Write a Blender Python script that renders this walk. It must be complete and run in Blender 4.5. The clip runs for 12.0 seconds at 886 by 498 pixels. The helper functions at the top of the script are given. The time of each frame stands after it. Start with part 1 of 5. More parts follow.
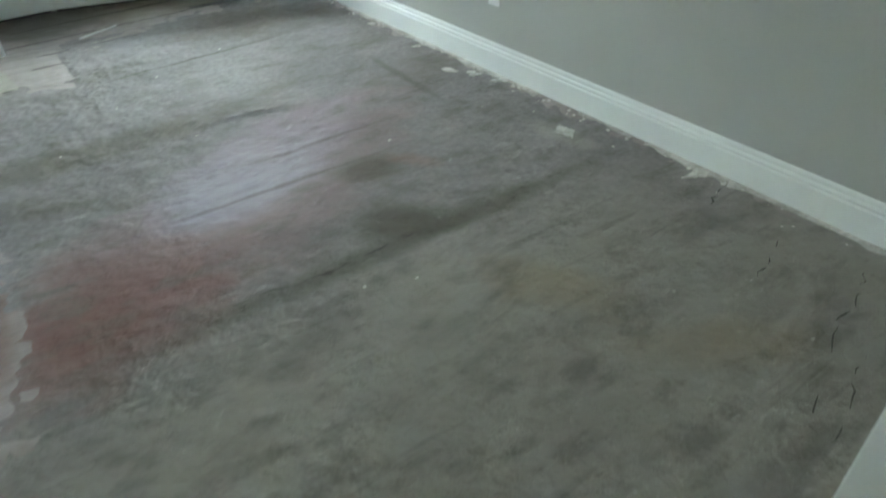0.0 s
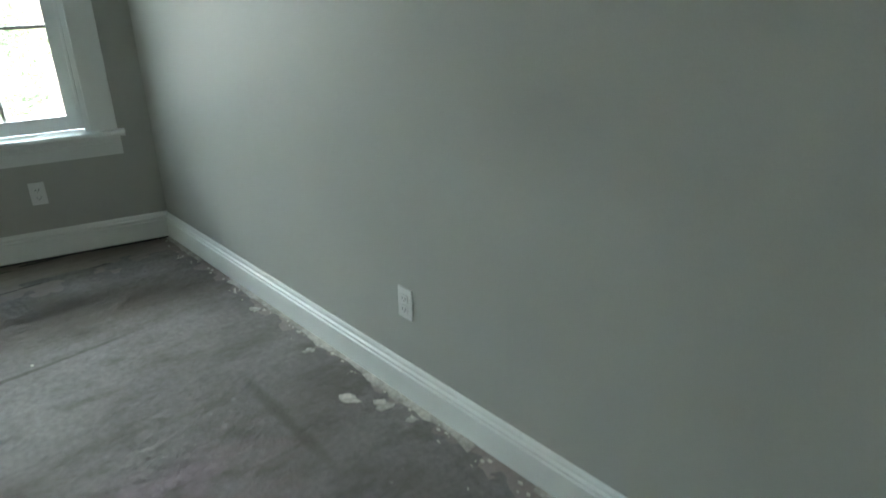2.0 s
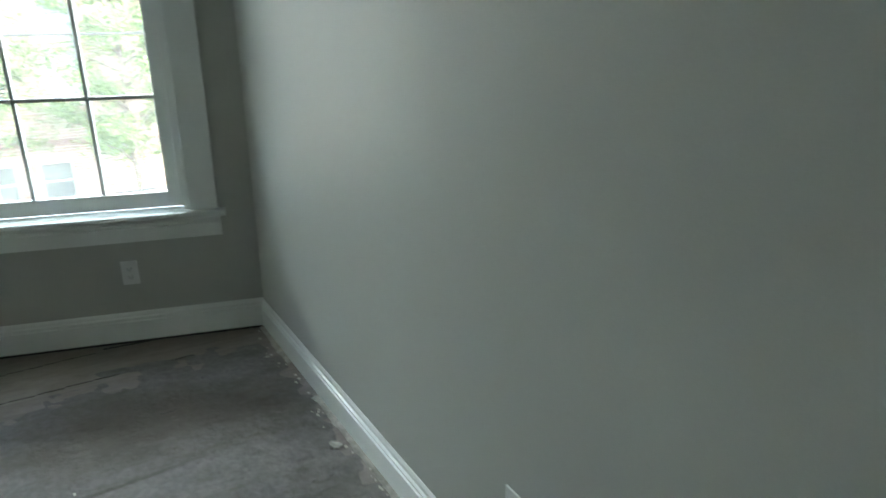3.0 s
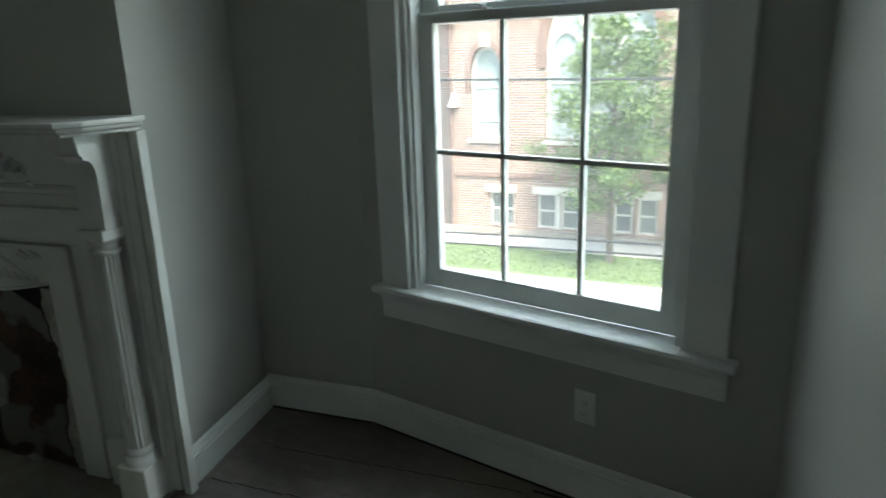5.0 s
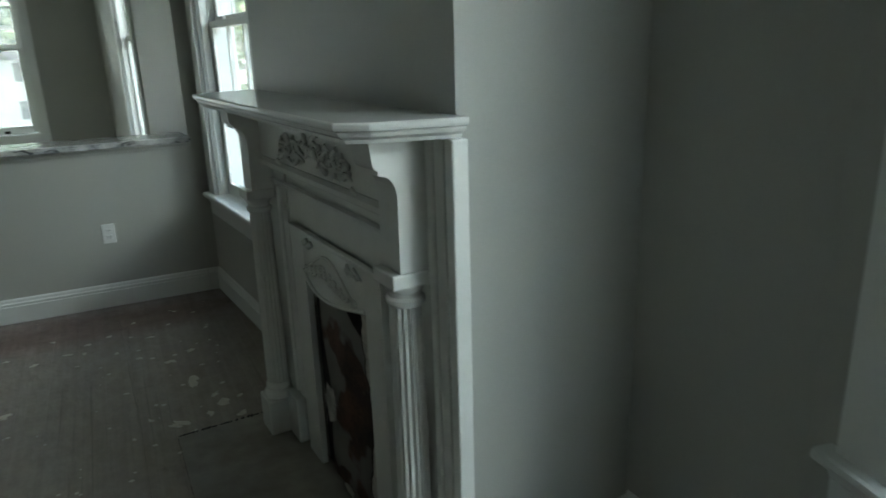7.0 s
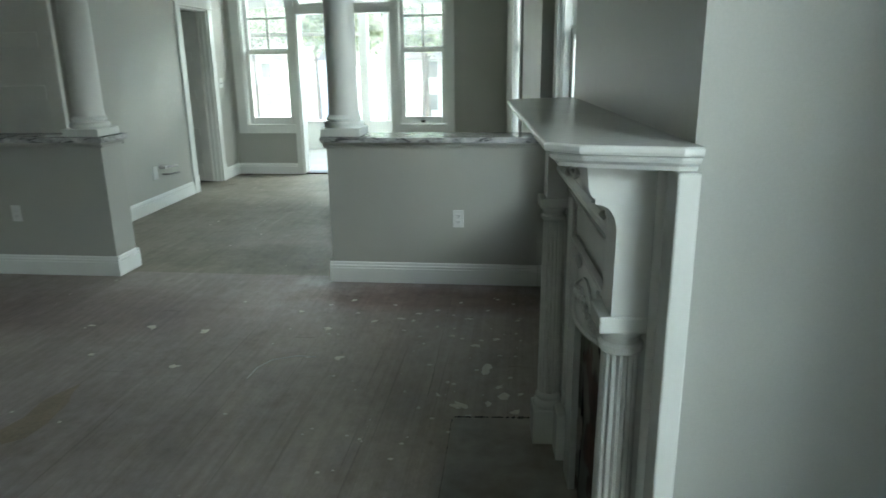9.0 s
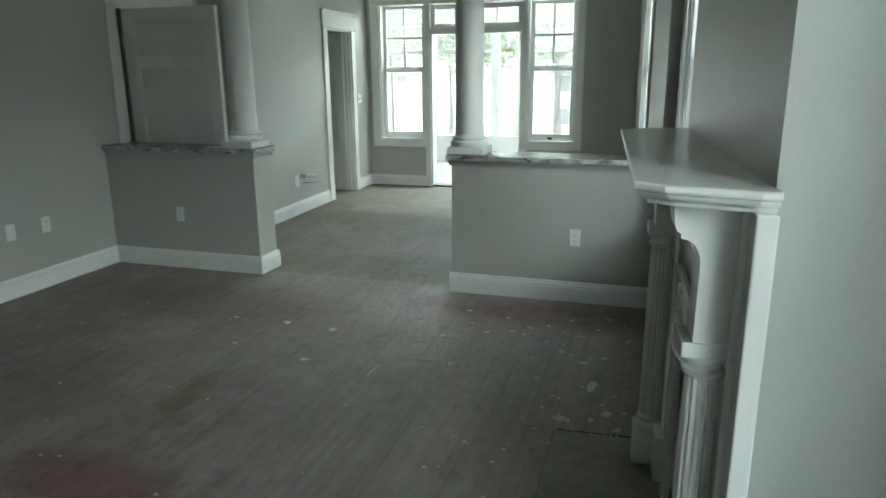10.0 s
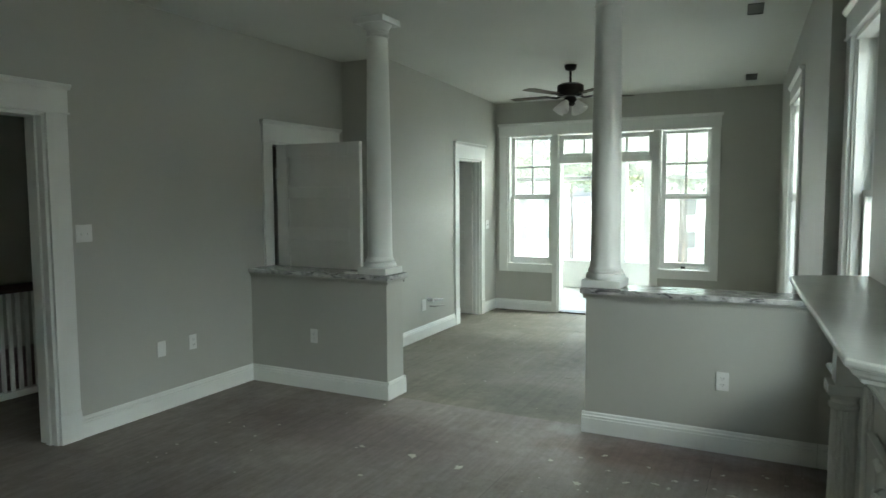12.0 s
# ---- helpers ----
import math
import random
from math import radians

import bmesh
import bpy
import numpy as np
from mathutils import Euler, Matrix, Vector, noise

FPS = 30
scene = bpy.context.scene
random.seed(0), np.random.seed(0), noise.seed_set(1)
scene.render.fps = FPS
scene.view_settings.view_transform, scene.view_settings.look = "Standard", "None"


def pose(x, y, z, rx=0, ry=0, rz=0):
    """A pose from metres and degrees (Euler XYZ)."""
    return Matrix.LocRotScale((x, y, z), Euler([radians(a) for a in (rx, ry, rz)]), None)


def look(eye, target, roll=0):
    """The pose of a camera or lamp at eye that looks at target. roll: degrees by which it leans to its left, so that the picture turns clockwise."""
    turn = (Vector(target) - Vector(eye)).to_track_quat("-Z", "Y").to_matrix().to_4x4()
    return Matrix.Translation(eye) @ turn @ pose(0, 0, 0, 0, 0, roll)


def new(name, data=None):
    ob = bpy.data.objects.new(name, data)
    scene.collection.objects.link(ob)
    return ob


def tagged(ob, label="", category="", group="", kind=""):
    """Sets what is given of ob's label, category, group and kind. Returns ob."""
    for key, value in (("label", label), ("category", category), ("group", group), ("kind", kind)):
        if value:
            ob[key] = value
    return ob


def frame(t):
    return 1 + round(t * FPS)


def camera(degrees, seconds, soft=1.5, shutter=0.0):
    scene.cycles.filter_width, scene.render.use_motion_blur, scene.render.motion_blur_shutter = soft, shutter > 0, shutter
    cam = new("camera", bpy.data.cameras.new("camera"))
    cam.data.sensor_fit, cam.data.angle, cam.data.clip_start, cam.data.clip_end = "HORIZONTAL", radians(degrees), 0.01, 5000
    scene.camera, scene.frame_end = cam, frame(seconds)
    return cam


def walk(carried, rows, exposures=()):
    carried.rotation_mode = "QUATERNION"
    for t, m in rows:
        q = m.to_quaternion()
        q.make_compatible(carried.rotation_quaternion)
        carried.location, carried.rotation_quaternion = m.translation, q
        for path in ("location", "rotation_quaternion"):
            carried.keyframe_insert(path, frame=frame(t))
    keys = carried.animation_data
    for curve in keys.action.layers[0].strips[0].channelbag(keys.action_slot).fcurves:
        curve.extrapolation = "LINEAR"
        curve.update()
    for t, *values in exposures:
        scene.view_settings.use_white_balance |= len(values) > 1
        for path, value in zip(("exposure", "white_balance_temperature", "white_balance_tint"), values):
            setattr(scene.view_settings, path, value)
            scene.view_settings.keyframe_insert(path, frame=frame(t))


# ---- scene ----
EXPOSURES = [(0.0, 5.48, 6360, -1), (0.6, 5.38, 6360, -1), (1.5, 4.92, 6380, -1), (2.5, 4.68, 6400, -1), (4.3, 3.6, 6350, -1), (5.5, 3.0, 6480, -1), (6.0, 2.84, 6450, -1), (6.5, 2.98, 6400, -1), (7.0, 3.5, 6450, -1),
             (7.7, 3.82, 6430, -1), (9.5, 3.9, 6450, -1), (12.0, 4.05, 6720, -1)]
cam = camera(66.2, 12.0, soft=1.5, shutter=0.32)
PATH = [
    (0, (-4.533, 1.994, 1.337), (-3.235, 1.067, 0.132), -0.8),
    (0.5, (-4.317, 1.762, 1.378), (-2.991, 0.701, 0.322), -1.5),
    (1, (-4.103, 1.554, 1.393), (-2.747, 0.423, 0.453), -1.2),
    (1.5, (-3.871, 1.358, 1.433), (-2.502, 0.198, 0.549), -1.0),
    (2, (-3.651, 1.107, 1.48), (-2.264, -0.077, 0.659), -0.6),
    (2.5, (-3.4, 0.928, 1.562), (-1.941, -0.211, 0.804), 0.1),
    (4.5, (-2.167, 0.117, 1.495), (-0.296, 0.541, 0.93), -1.8),
    (5, (-1.862, 0.169, 1.472), (-0.101, 0.937, 0.918), -1.8),
    (5.5, (-1.599, 0.268, 1.456), (-0.042, 1.396, 0.905), -1.5),
    (6, (-1.353, 0.405, 1.447), (0.045, 1.728, 0.904), -1.3),
    (6.5, (-1.097, 0.479, 1.447), (0.024, 2.042, 0.9), -0.9),
    (7, (-0.949, 0.63, 1.455), (-0.103, 2.349, 0.881), -1.8),
    (7.5, (-0.829, 0.772, 1.452), (-0.24, 2.596, 0.882), -1.6),
    (9.5, (-0.546, 0.599, 1.483), (-0.979, 2.476, 0.945), -0.7),
    (10, (-0.514, 0.51, 1.53), (-1.095, 2.356, 1.027), -0.5),
    (10.5, (-0.502, 0.443, 1.6), (-1.198, 2.272, 1.187), -0.3),
    (11, (-0.495, 0.449, 1.64), (-1.283, 2.265, 1.352), -0.3),
    (11.5, (-0.541, 0.513, 1.635), (-1.404, 2.306, 1.433), -0.2),
    (12, (-0.637, 0.559, 1.601), (-1.553, 2.33, 1.443), -0.3),
]
walk(cam, [(t, look(eye, target, roll)) for t, eye, target, roll in PATH], EXPOSURES)

# ---- world and light ----
world = bpy.data.worlds.new("world")
scene.world = world
world.use_nodes = True
wn = world.node_tree.nodes
sky = wn.new("ShaderNodeTexSky")
sky.sky_type = "NISHITA"
sky.sun_disc = False
sky.sun_elevation = radians(58)
sky.sun_rotation = radians(230)
sky.air_density, sky.dust_density, sky.ozone_density = 1.2, 3.0, 1.0
wn["Background"].inputs["Strength"].default_value = 0.13
world.node_tree.links.new(sky.outputs["Color"], wn["Background"].inputs["Color"])
sun = new("sun", bpy.data.lights.new("sun", "SUN"))
sun.data.energy, sun.data.angle, sun.data.color = 1.25, radians(4.0), (1.0, 0.95, 0.87)
sun.matrix_world = look((-12, -10, 25), (0, 0, 0))


def fill_lamp(name, eye, target, wide, high, watts):
    """Added area lamp standing in for sky light that enters through an opening."""
    ob = new(name, bpy.data.lights.new(name, "AREA"))
    ob.data.shape, ob.data.size, ob.data.size_y, ob.data.energy, ob.data.color = "RECTANGLE", wide, high, watts, (0.90, 0.965, 1.0)
    ob.matrix_world = look(eye, target)


# Added panel high over the street, in place of sky for the side windows.
fill_lamp("fill_street", (6.0, -1.2, 5.0), (-4.0, 1.2, 0.6), 15.0, 2.4, 124)
fill_lamp("fill_porch", (-2.7, 12.7, 3.1), (-2.7, 10.0, 0.5), 5.0, 1.0, 36)
# Unseen strip under the porch ceiling, added to brighten the far room.
fill_lamp("fill_door", (-2.7, 10.12, 2.61), (-2.7, 5.5, 0.9), 3.2, 0.16, 10)

# ---- materials ----


def mat(name, color, rough=0.6, metal=0.0, spec=0.5, var=0.12, scale=4.0, fine=60.0, bump=0.1, bump_dist=0.002, second=None, coat=0.0):
    """A plain surface with broad stains, fine grain and slight relief."""
    m = bpy.data.materials.new(name)
    m.use_nodes = True
    nt = m.node_tree
    n, l = nt.nodes, nt.links
    b = n["Principled BSDF"]
    b.inputs["Roughness"].default_value, b.inputs["Metallic"].default_value = rough, metal
    b.inputs["Specular IOR Level"].default_value = spec
    b.inputs["Coat Weight"].default_value = coat
    tc = n.new("ShaderNodeTexCoord")
    big, small = n.new("ShaderNodeTexNoise"), n.new("ShaderNodeTexNoise")
    big.inputs["Scale"].default_value, big.inputs["Detail"].default_value = scale, 5
    small.inputs["Scale"].default_value, small.inputs["Detail"].default_value = fine, 3
    l.new(tc.outputs["Object"], big.inputs["Vector"])
    l.new(tc.outputs["Object"], small.inputs["Vector"])
    r1 = n.new("ShaderNodeValToRGB")
    lo = tuple(c * (1 - var) for c in color) if second is None else second
    r1.color_ramp.elements[0].position, r1.color_ramp.elements[1].position = 0.35, 0.65
    r1.color_ramp.elements[0].color, r1.color_ramp.elements[1].color = (*lo, 1), (*color, 1)
    l.new(big.outputs["Fac"], r1.inputs["Fac"])
    mx = n.new("ShaderNodeMixRGB")
    mx.blend_type = "OVERLAY"
    mx.inputs["Fac"].default_value = min(1.0, var * 1.5)
    l.new(r1.outputs["Color"], mx.inputs["Color1"])
    l.new(small.outputs["Fac"], mx.inputs["Color2"])
    l.new(mx.outputs["Color"], b.inputs["Base Color"])
    bp = n.new("ShaderNodeBump")
    bp.inputs["Strength"].default_value, bp.inputs["Distance"].default_value = bump, bump_dist
    l.new(small.outputs["Fac"], bp.inputs["Height"])
    l.new(bp.outputs["Normal"], b.inputs["Normal"])
    return m


PAINT = mat("wall_paint", (0.46, 0.465, 0.425), 0.46, var=0.04, scale=1.2, fine=220, bump=0.08, bump_dist=0.001)
CEIL = mat("ceiling_paint", (0.68, 0.70, 0.66), 0.7, var=0.04, scale=1.0, fine=150)
TRIM = mat("white_gloss_trim", (0.80, 0.82, 0.79), 0.3, var=0.05, scale=3, fine=90, bump=0.06)
OLDTRIM = mat("old_white_paint", (0.80, 0.81, 0.77), 0.22, var=0.05, scale=7, fine=55, bump=0.3, bump_dist=0.002)
DOORP = mat("door_paint", (0.80, 0.80, 0.76), 0.35, var=0.06, scale=3, fine=80)
PLASTIC = mat("outlet_plastic", (0.78, 0.79, 0.77), 0.3, var=0.02)
SLOT = mat("dark_slot", (0.05, 0.05, 0.05), 0.6)
IRON = mat("soot_iron", (0.04, 0.03, 0.028), 0.6, var=0.5, scale=6, fine=50, bump=0.3)
BRONZE = mat("dark_bronze", (0.02, 0.016, 0.014), 0.35, metal=0.6, var=0.2)
FROST = mat("frosted_glass_shade", (0.8, 0.8, 0.78), 0.4, var=0.03)
BLADE = mat("fan_blade_wood", (0.15, 0.13, 0.11), 0.7, spec=0.2, var=0.2)
VENTM = mat("vent_hole", (0.10, 0.10, 0.095), 0.7)
COPPER = mat("pipe_metal", (0.45, 0.44, 0.42), 0.35, metal=0.7)
DARKWOOD = mat("dark_rail_wood", (0.05, 0.025, 0.015), 0.35, var=0.3)
CHIP = mat("paint_chip", (0.62, 0.59, 0.50), 0.7, var=0.1, scale=20)
STRING = mat("pale_twine", (0.5, 0.48, 0.44), 0.8)
PATCH = mat("plywood_patch", (0.24, 0.195, 0.145), 0.6, var=0.2, scale=8)
CRUST = mat('plaster_crust', (0.52, 0.50, 0.45), 0.85, var=0.35, scale=12, fine=60, bump=0.6, bump_dist=0.004, second=(0.34, 0.32, 0.285))
CRACKM = mat("dusty_crack", (0.11, 0.10, 0.088), 0.95, var=0.3, scale=30)
DIRTSHADE = mat("gap_dirt_and_shade", (0.03, 0.027, 0.024), 0.9)


def floor_material():
    m = bpy.data.materials.new("worn_subfloor")
    m.use_nodes = True
    nt = m.node_tree
    n, l = nt.nodes, nt.links
    b = n["Principled BSDF"]
    b.inputs["Specular IOR Level"].default_value = 0.5
    tc = n.new("ShaderNodeTexCoord")
    pos = n.new("ShaderNodeNewGeometry")
    info = n.new("ShaderNodeObjectInfo")

    def nz(scale, detail=6, stretch=(1, 1, 1), rough=0.6):
        mp = n.new("ShaderNodeMapping")
        mp.inputs["Scale"].default_value = stretch
        l.new(pos.outputs["Position"], mp.inputs["Vector"])
        t = n.new("ShaderNodeTexNoise")
        t.inputs["Scale"].default_value, t.inputs["Detail"].default_value, t.inputs["Roughness"].default_value = scale, detail, rough
        l.new(mp.outputs["Vector"], t.inputs["Vector"])
        return t.outputs["Fac"]

    def ramp(fac, p0, p1, c0, c1):
        r = n.new("ShaderNodeValToRGB")
        r.color_ramp.elements[0].position, r.color_ramp.elements[1].position = p0, p1
        r.color_ramp.elements[0].color, r.color_ramp.elements[1].color = (*c0, 1), (*c1, 1)
        l.new(fac, r.inputs["Fac"])
        return r.outputs["Color"]

    def mix(kind, fac, a, c):
        x = n.new("ShaderNodeMixRGB")
        x.blend_type = kind
        if isinstance(fac, float):
            x.inputs["Fac"].default_value = fac
        else:
            l.new(fac, x.inputs["Fac"])
        l.new(a, x.inputs["Color1"])
        if isinstance(c, tuple):
            x.inputs["Color2"].default_value = (*c, 1)
        else:
            l.new(c, x.inputs["Color2"])
        return x.outputs["Color"]

    def spot(cx, cy, rx, ry, soft):
        """A ragged stain of its own shape: 1 inside, 0 outside."""
        mp = n.new("ShaderNodeMapping")
        mp.inputs["Location"].default_value = (-cx / rx, -cy / ry, 0)
        mp.inputs["Scale"].default_value = (1 / rx, 1 / ry, 0)
        l.new(pos.outputs["Position"], mp.inputs["Vector"])
        ln = n.new("ShaderNodeVectorMath")
        ln.operation = "LENGTH"
        l.new(mp.outputs["Vector"], ln.inputs[0])
        ad = n.new("ShaderNodeMath")
        ad.operation = "MULTIPLY_ADD"
        l.new(ragged, ad.inputs[0])
        ad.inputs[1].default_value = 1.5
        l.new(ln.outputs["Value"], ad.inputs[2])
        mr = n.new("ShaderNodeMapRange")
        mr.inputs["From Min"].default_value, mr.inputs["From Max"].default_value = 1.75 + soft, 1.75 - soft
        mr.inputs["To Max"].default_value = 0.75
        l.new(ad.outputs[0], mr.inputs["Value"])
        return mr.outputs["Result"]

    ragged = nz(5.0, 5)
    col = ramp(nz(1.9, 8, rough=0.68), 0.30, 0.70, (0.192, 0.176, 0.163), (0.298, 0.275, 0.258))
    streak = ramp(nz(3.0, 7, (5, 0.9, 1)), 0.35, 0.68, (0.62, 0.61, 0.60), (1.08, 1.08, 1.08))
    col = mix("MULTIPLY", 0.22, col, streak)
    stain = ramp(nz(2.6, 5), 0.58, 0.74, (0, 0, 0), (0.45, 0.45, 0.45))
    col = mix("MIX", stain, col, (0.115, 0.090, 0.075))
    for c in ((-1.15, 4.66, 0.72, 0.20, 0.4, (0.125, 0.072, 0.064)), (-1.95, 5.02, 0.16, 0.12, 0.4, (0.30, 0.30, 0.28)), (0.13, 1.50, 0.30, 0.42, 0.35, (0.062, 0.056, 0.045)), (0.05, 0.6, 0.25, 0.6, 0.5, (0.22, 0.20, 0.165)), (-1.0, 3.5, 0.85, 0.85, 0.55, (0.305, 0.283, 0.232)), (-3.3, 4.3, 1.0, 0.35, 0.5, (0.15, 0.122, 0.12)), (-2.55, 2.33, 0.42, 0.16, 0.3, (0.15, 0.08, 0.068)), (-2.0, 5.5, 0.9, 0.35, 0.5, (0.12, 0.105, 0.08))):
        col = mix("MIX", spot(*c[:5]), col, c[5])
    grain = ramp(nz(11, 9, (1.4, 0.8, 1), 0.75), 0.36, 0.66, (0.66, 0.65, 0.63), (1.16, 1.16, 1.15))
    col = mix("MULTIPLY", 0.5, col, grain)
    plank = ramp(nz(2.0, 3, (16, 0.25, 1)), 0.36, 0.62, (0.80, 0.79, 0.78), (1.06, 1.06, 1.06))
    col = mix("MULTIPLY", 0.5, col, plank)
    lines = ramp(nz(1.0, 2, (46, 0.45, 1)), 0.64, 0.69, (0, 0, 0), (0.35, 0.35, 0.35))
    col = mix("MIX", lines, col, (0.10, 0.088, 0.076))
    sep = n.new("ShaderNodeSeparateXYZ")
    l.new(pos.outputs["Position"], sep.inputs["Vector"])
    room = n.new("ShaderNodeMath")
    room.operation = "GREATER_THAN"
    room.inputs[1].default_value = 5.10
    l.new(sep.outputs["Y"], room.inputs[0])
    other = mix("MULTIPLY", 1.0, col, (0.92, 0.92, 0.80))
    col = mix("MULTIPLY", 1.0, col, (1.22, 1.17, 1.15))
    col = mix("MIX", room.outputs[0], col, other)
    speck = ramp(nz(34, 2), 0.71, 0.75, (0, 0, 0), (0.4, 0.4, 0.4))
    col = mix("MIX", speck, col, (0.32, 0.31, 0.29))
    dark = ramp(nz(9, 4, (1.6, 0.5, 1)), 0.66, 0.78, (0, 0, 0), (0.45, 0.45, 0.45))
    col = mix("MIX", dark, col, (0.085, 0.078, 0.068))
    tone = n.new("ShaderNodeMapRange")
    tone.inputs["To Min"].default_value, tone.inputs["To Max"].default_value = 0.97, 1.03
    l.new(info.outputs["Random"], tone.inputs["Value"])
    col = mix("MULTIPLY", 1.0, col, tone.outputs["Result"])
    l.new(col, b.inputs["Base Color"])
    rr = n.new("ShaderNodeMapRange")
    rr.inputs["To Min"].default_value, rr.inputs["To Max"].default_value = 0.55, 0.85
    l.new(nz(2.2, 5), rr.inputs["Value"])
    l.new(rr.outputs["Result"], b.inputs["Roughness"])
    bp = n.new("ShaderNodeBump")
    bp.inputs["Strength"].default_value, bp.inputs["Distance"].default_value = 0.8, 0.008
    l.new(nz(17, 8, (1.3, 0.7, 1)), bp.inputs["Height"])
    l.new(bp.outputs["Normal"], b.inputs["Normal"])
    return m


def residue_material():
    """Dried grey skim of old adhesive, lumpy, with pink stains along the boards and a lilac window sheen painted in."""
    m = mat("floor_residue", (0.246, 0.232, 0.222), 0.85, spec=0.25, var=0.22, scale=1.7, fine=42, second=(0.188, 0.176, 0.168), bump=0.0)
    nt = m.node_tree
    n, l = nt.nodes, nt.links
    b = n["Principled BSDF"]
    pos = n.new("ShaderNodeNewGeometry")
    col = b.inputs["Base Color"].links[0].from_socket

    def fog(scale, detail, p0, p1, stretch=(1, 1, 1), shift=0.0, top=1.0):
        mp = n.new("ShaderNodeMapping")
        mp.inputs["Scale"].default_value, mp.inputs["Location"].default_value = stretch, (shift, shift * 0.7, 0)
        l.new(pos.outputs["Position"], mp.inputs["Vector"])
        t = n.new("ShaderNodeTexNoise")
        t.inputs["Scale"].default_value, t.inputs["Detail"].default_value, t.inputs["Roughness"].default_value = scale, detail, 0.62
        l.new(mp.outputs["Vector"], t.inputs["Vector"])
        r = n.new("ShaderNodeMapRange")
        r.inputs["From Min"].default_value, r.inputs["From Max"].default_value, r.inputs["To Max"].default_value = p0, p1, top
        l.new(t.outputs["Fac"], r.inputs["Value"])
        return r.outputs["Result"]

    def calc(op, a, c, d=0.0):
        x = n.new("ShaderNodeMath")
        x.operation = op
        for k, v in enumerate((a, c, d)):
            if isinstance(v, float):
                x.inputs[k].default_value = v
            else:
                l.new(v, x.inputs[k])
        return x.outputs[0]

    ragged = fog(5.5, 7, 0.0, 1.0, (1.3, 0.7, 1), 3.1)

    def stain(cx, cy, turn, rx, ry, top, soft=0.45, rag=1.6):
        """A ragged patch lying at an angle: top inside, 0 outside."""
        sub = n.new("ShaderNodeVectorMath")
        sub.operation = "SUBTRACT"
        l.new(pos.outputs["Position"], sub.inputs[0])
        sub.inputs[1].default_value = (cx, cy, 0)
        c, k = math.cos(radians(turn)), math.sin(radians(turn))
        axes = []
        for v in ((c / rx, k / rx, 0), (-k / ry, c / ry, 0)):
            d = n.new("ShaderNodeVectorMath")
            d.operation = "DOT_PRODUCT"
            l.new(sub.outputs["Vector"], d.inputs[0])
            d.inputs[1].default_value = v
            axes.append(calc("MULTIPLY", d.outputs["Value"], d.outputs["Value"]))
        away = calc("SQRT", calc("ADD", axes[0], axes[1]), 0.0)
        r = n.new("ShaderNodeMapRange")
        r.inputs["From Min"].default_value, r.inputs["From Max"].default_value, r.inputs["To Max"].default_value = 1.0 + soft + rag / 2, 1.0 - soft + rag / 2, top
        l.new(calc("MULTIPLY_ADD", ragged, rag, away), r.inputs["Value"])
        return r.outputs["Result"]

    def over(fac, c):
        x = n.new("ShaderNodeMixRGB")
        l.new(fac, x.inputs["Fac"])
        l.new(col, x.inputs["Color1"])
        x.inputs["Color2"].default_value = (*c, 1)
        return x.outputs["Color"]

    # plain skim towards the hall, lightened to offset weak light there; greyer boards by the window
    col = over(stain(-4.0, 1.2, 90, 1.6, 1.0, 0.85, 0.25, 0.5), (0.287, 0.272, 0.229))
    col = over(fog(1.1, 4, 0.48, 0.68, shift=5.0, top=0.35), (0.218, 0.202, 0.199))
    col = over(fog(2.4, 7, 0.52, 0.68, (1.4, 0.6, 1), 9.0, 0.6), (0.145, 0.133, 0.114))
    for cx, cy, turn, rx, ry, top, c in (
            (-2.45, 1.38, 118, 0.85, 0.30, 0.75, (0.236, 0.166, 0.163)), (-2.80, 1.96, 100, 0.30, 0.22, 0.85, (0.181, 0.096, 0.080)), (-2.60, 1.75, 110, 0.30, 0.24, 0.6, (0.197, 0.116, 0.106)),
            # Lilac patches paint the window's reflection over the pink stain.
            (-2.28, 1.30, 110, 0.40, 0.20, 0.8, (0.269, 0.244, 0.293)), (-2.05, 1.02, 110, 0.34, 0.18, 0.75, (0.261, 0.212, 0.239)),
            (-2.99, 1.05, 90, 0.75, 0.045, 0.7, (0.109, 0.100, 0.076)), (-2.90, 0.98, 60, 0.16, 0.09, 0.8, (0.095, 0.088, 0.063)), (-2.50, 0.90, 70, 0.12, 0.085, 0.85, (0.109, 0.096, 0.071)),
            (-1.72, 1.70, 92, 0.55, 0.10, 0.7, (0.135, 0.121, 0.096)), (-2.03, 2.05, 70, 0.28, 0.08, 0.4, (0.124, 0.111, 0.087)), (-1.86, 0.30, 0, 0.30, 0.022, 0.6, (0.116, 0.106, 0.087)),
            (-2.74, 0.11, 10, 0.16, 0.05, 0.8, (0.312, 0.298, 0.260)), (-2.55, 0.72, 40, 0.10, 0.04, 0.4, (0.240, 0.141, 0.113)), (-3.45, 0.80, 30, 0.20, 0.10, 0.4, (0.261, 0.212, 0.133)), (-3.9, 0.6, 60, 0.22, 0.08, 0.4, (0.248, 0.198, 0.126)),
            (-0.98, 1.05, 95, 0.40, 0.012, 0.8, (0.109, 0.099, 0.087)), (-2.42, 1.20, 90, 0.42, 0.010, 0.7, (0.124, 0.092, 0.093)), (-2.20, 0.95, 91, 0.26, 0.010, 0.7, (0.138, 0.106, 0.106)), (-0.62, 0.55, 80, 0.5, 0.22, 0.7, (0.113, 0.093, 0.071))):
        col = over(stain(cx, cy, turn, rx, ry, top), c)
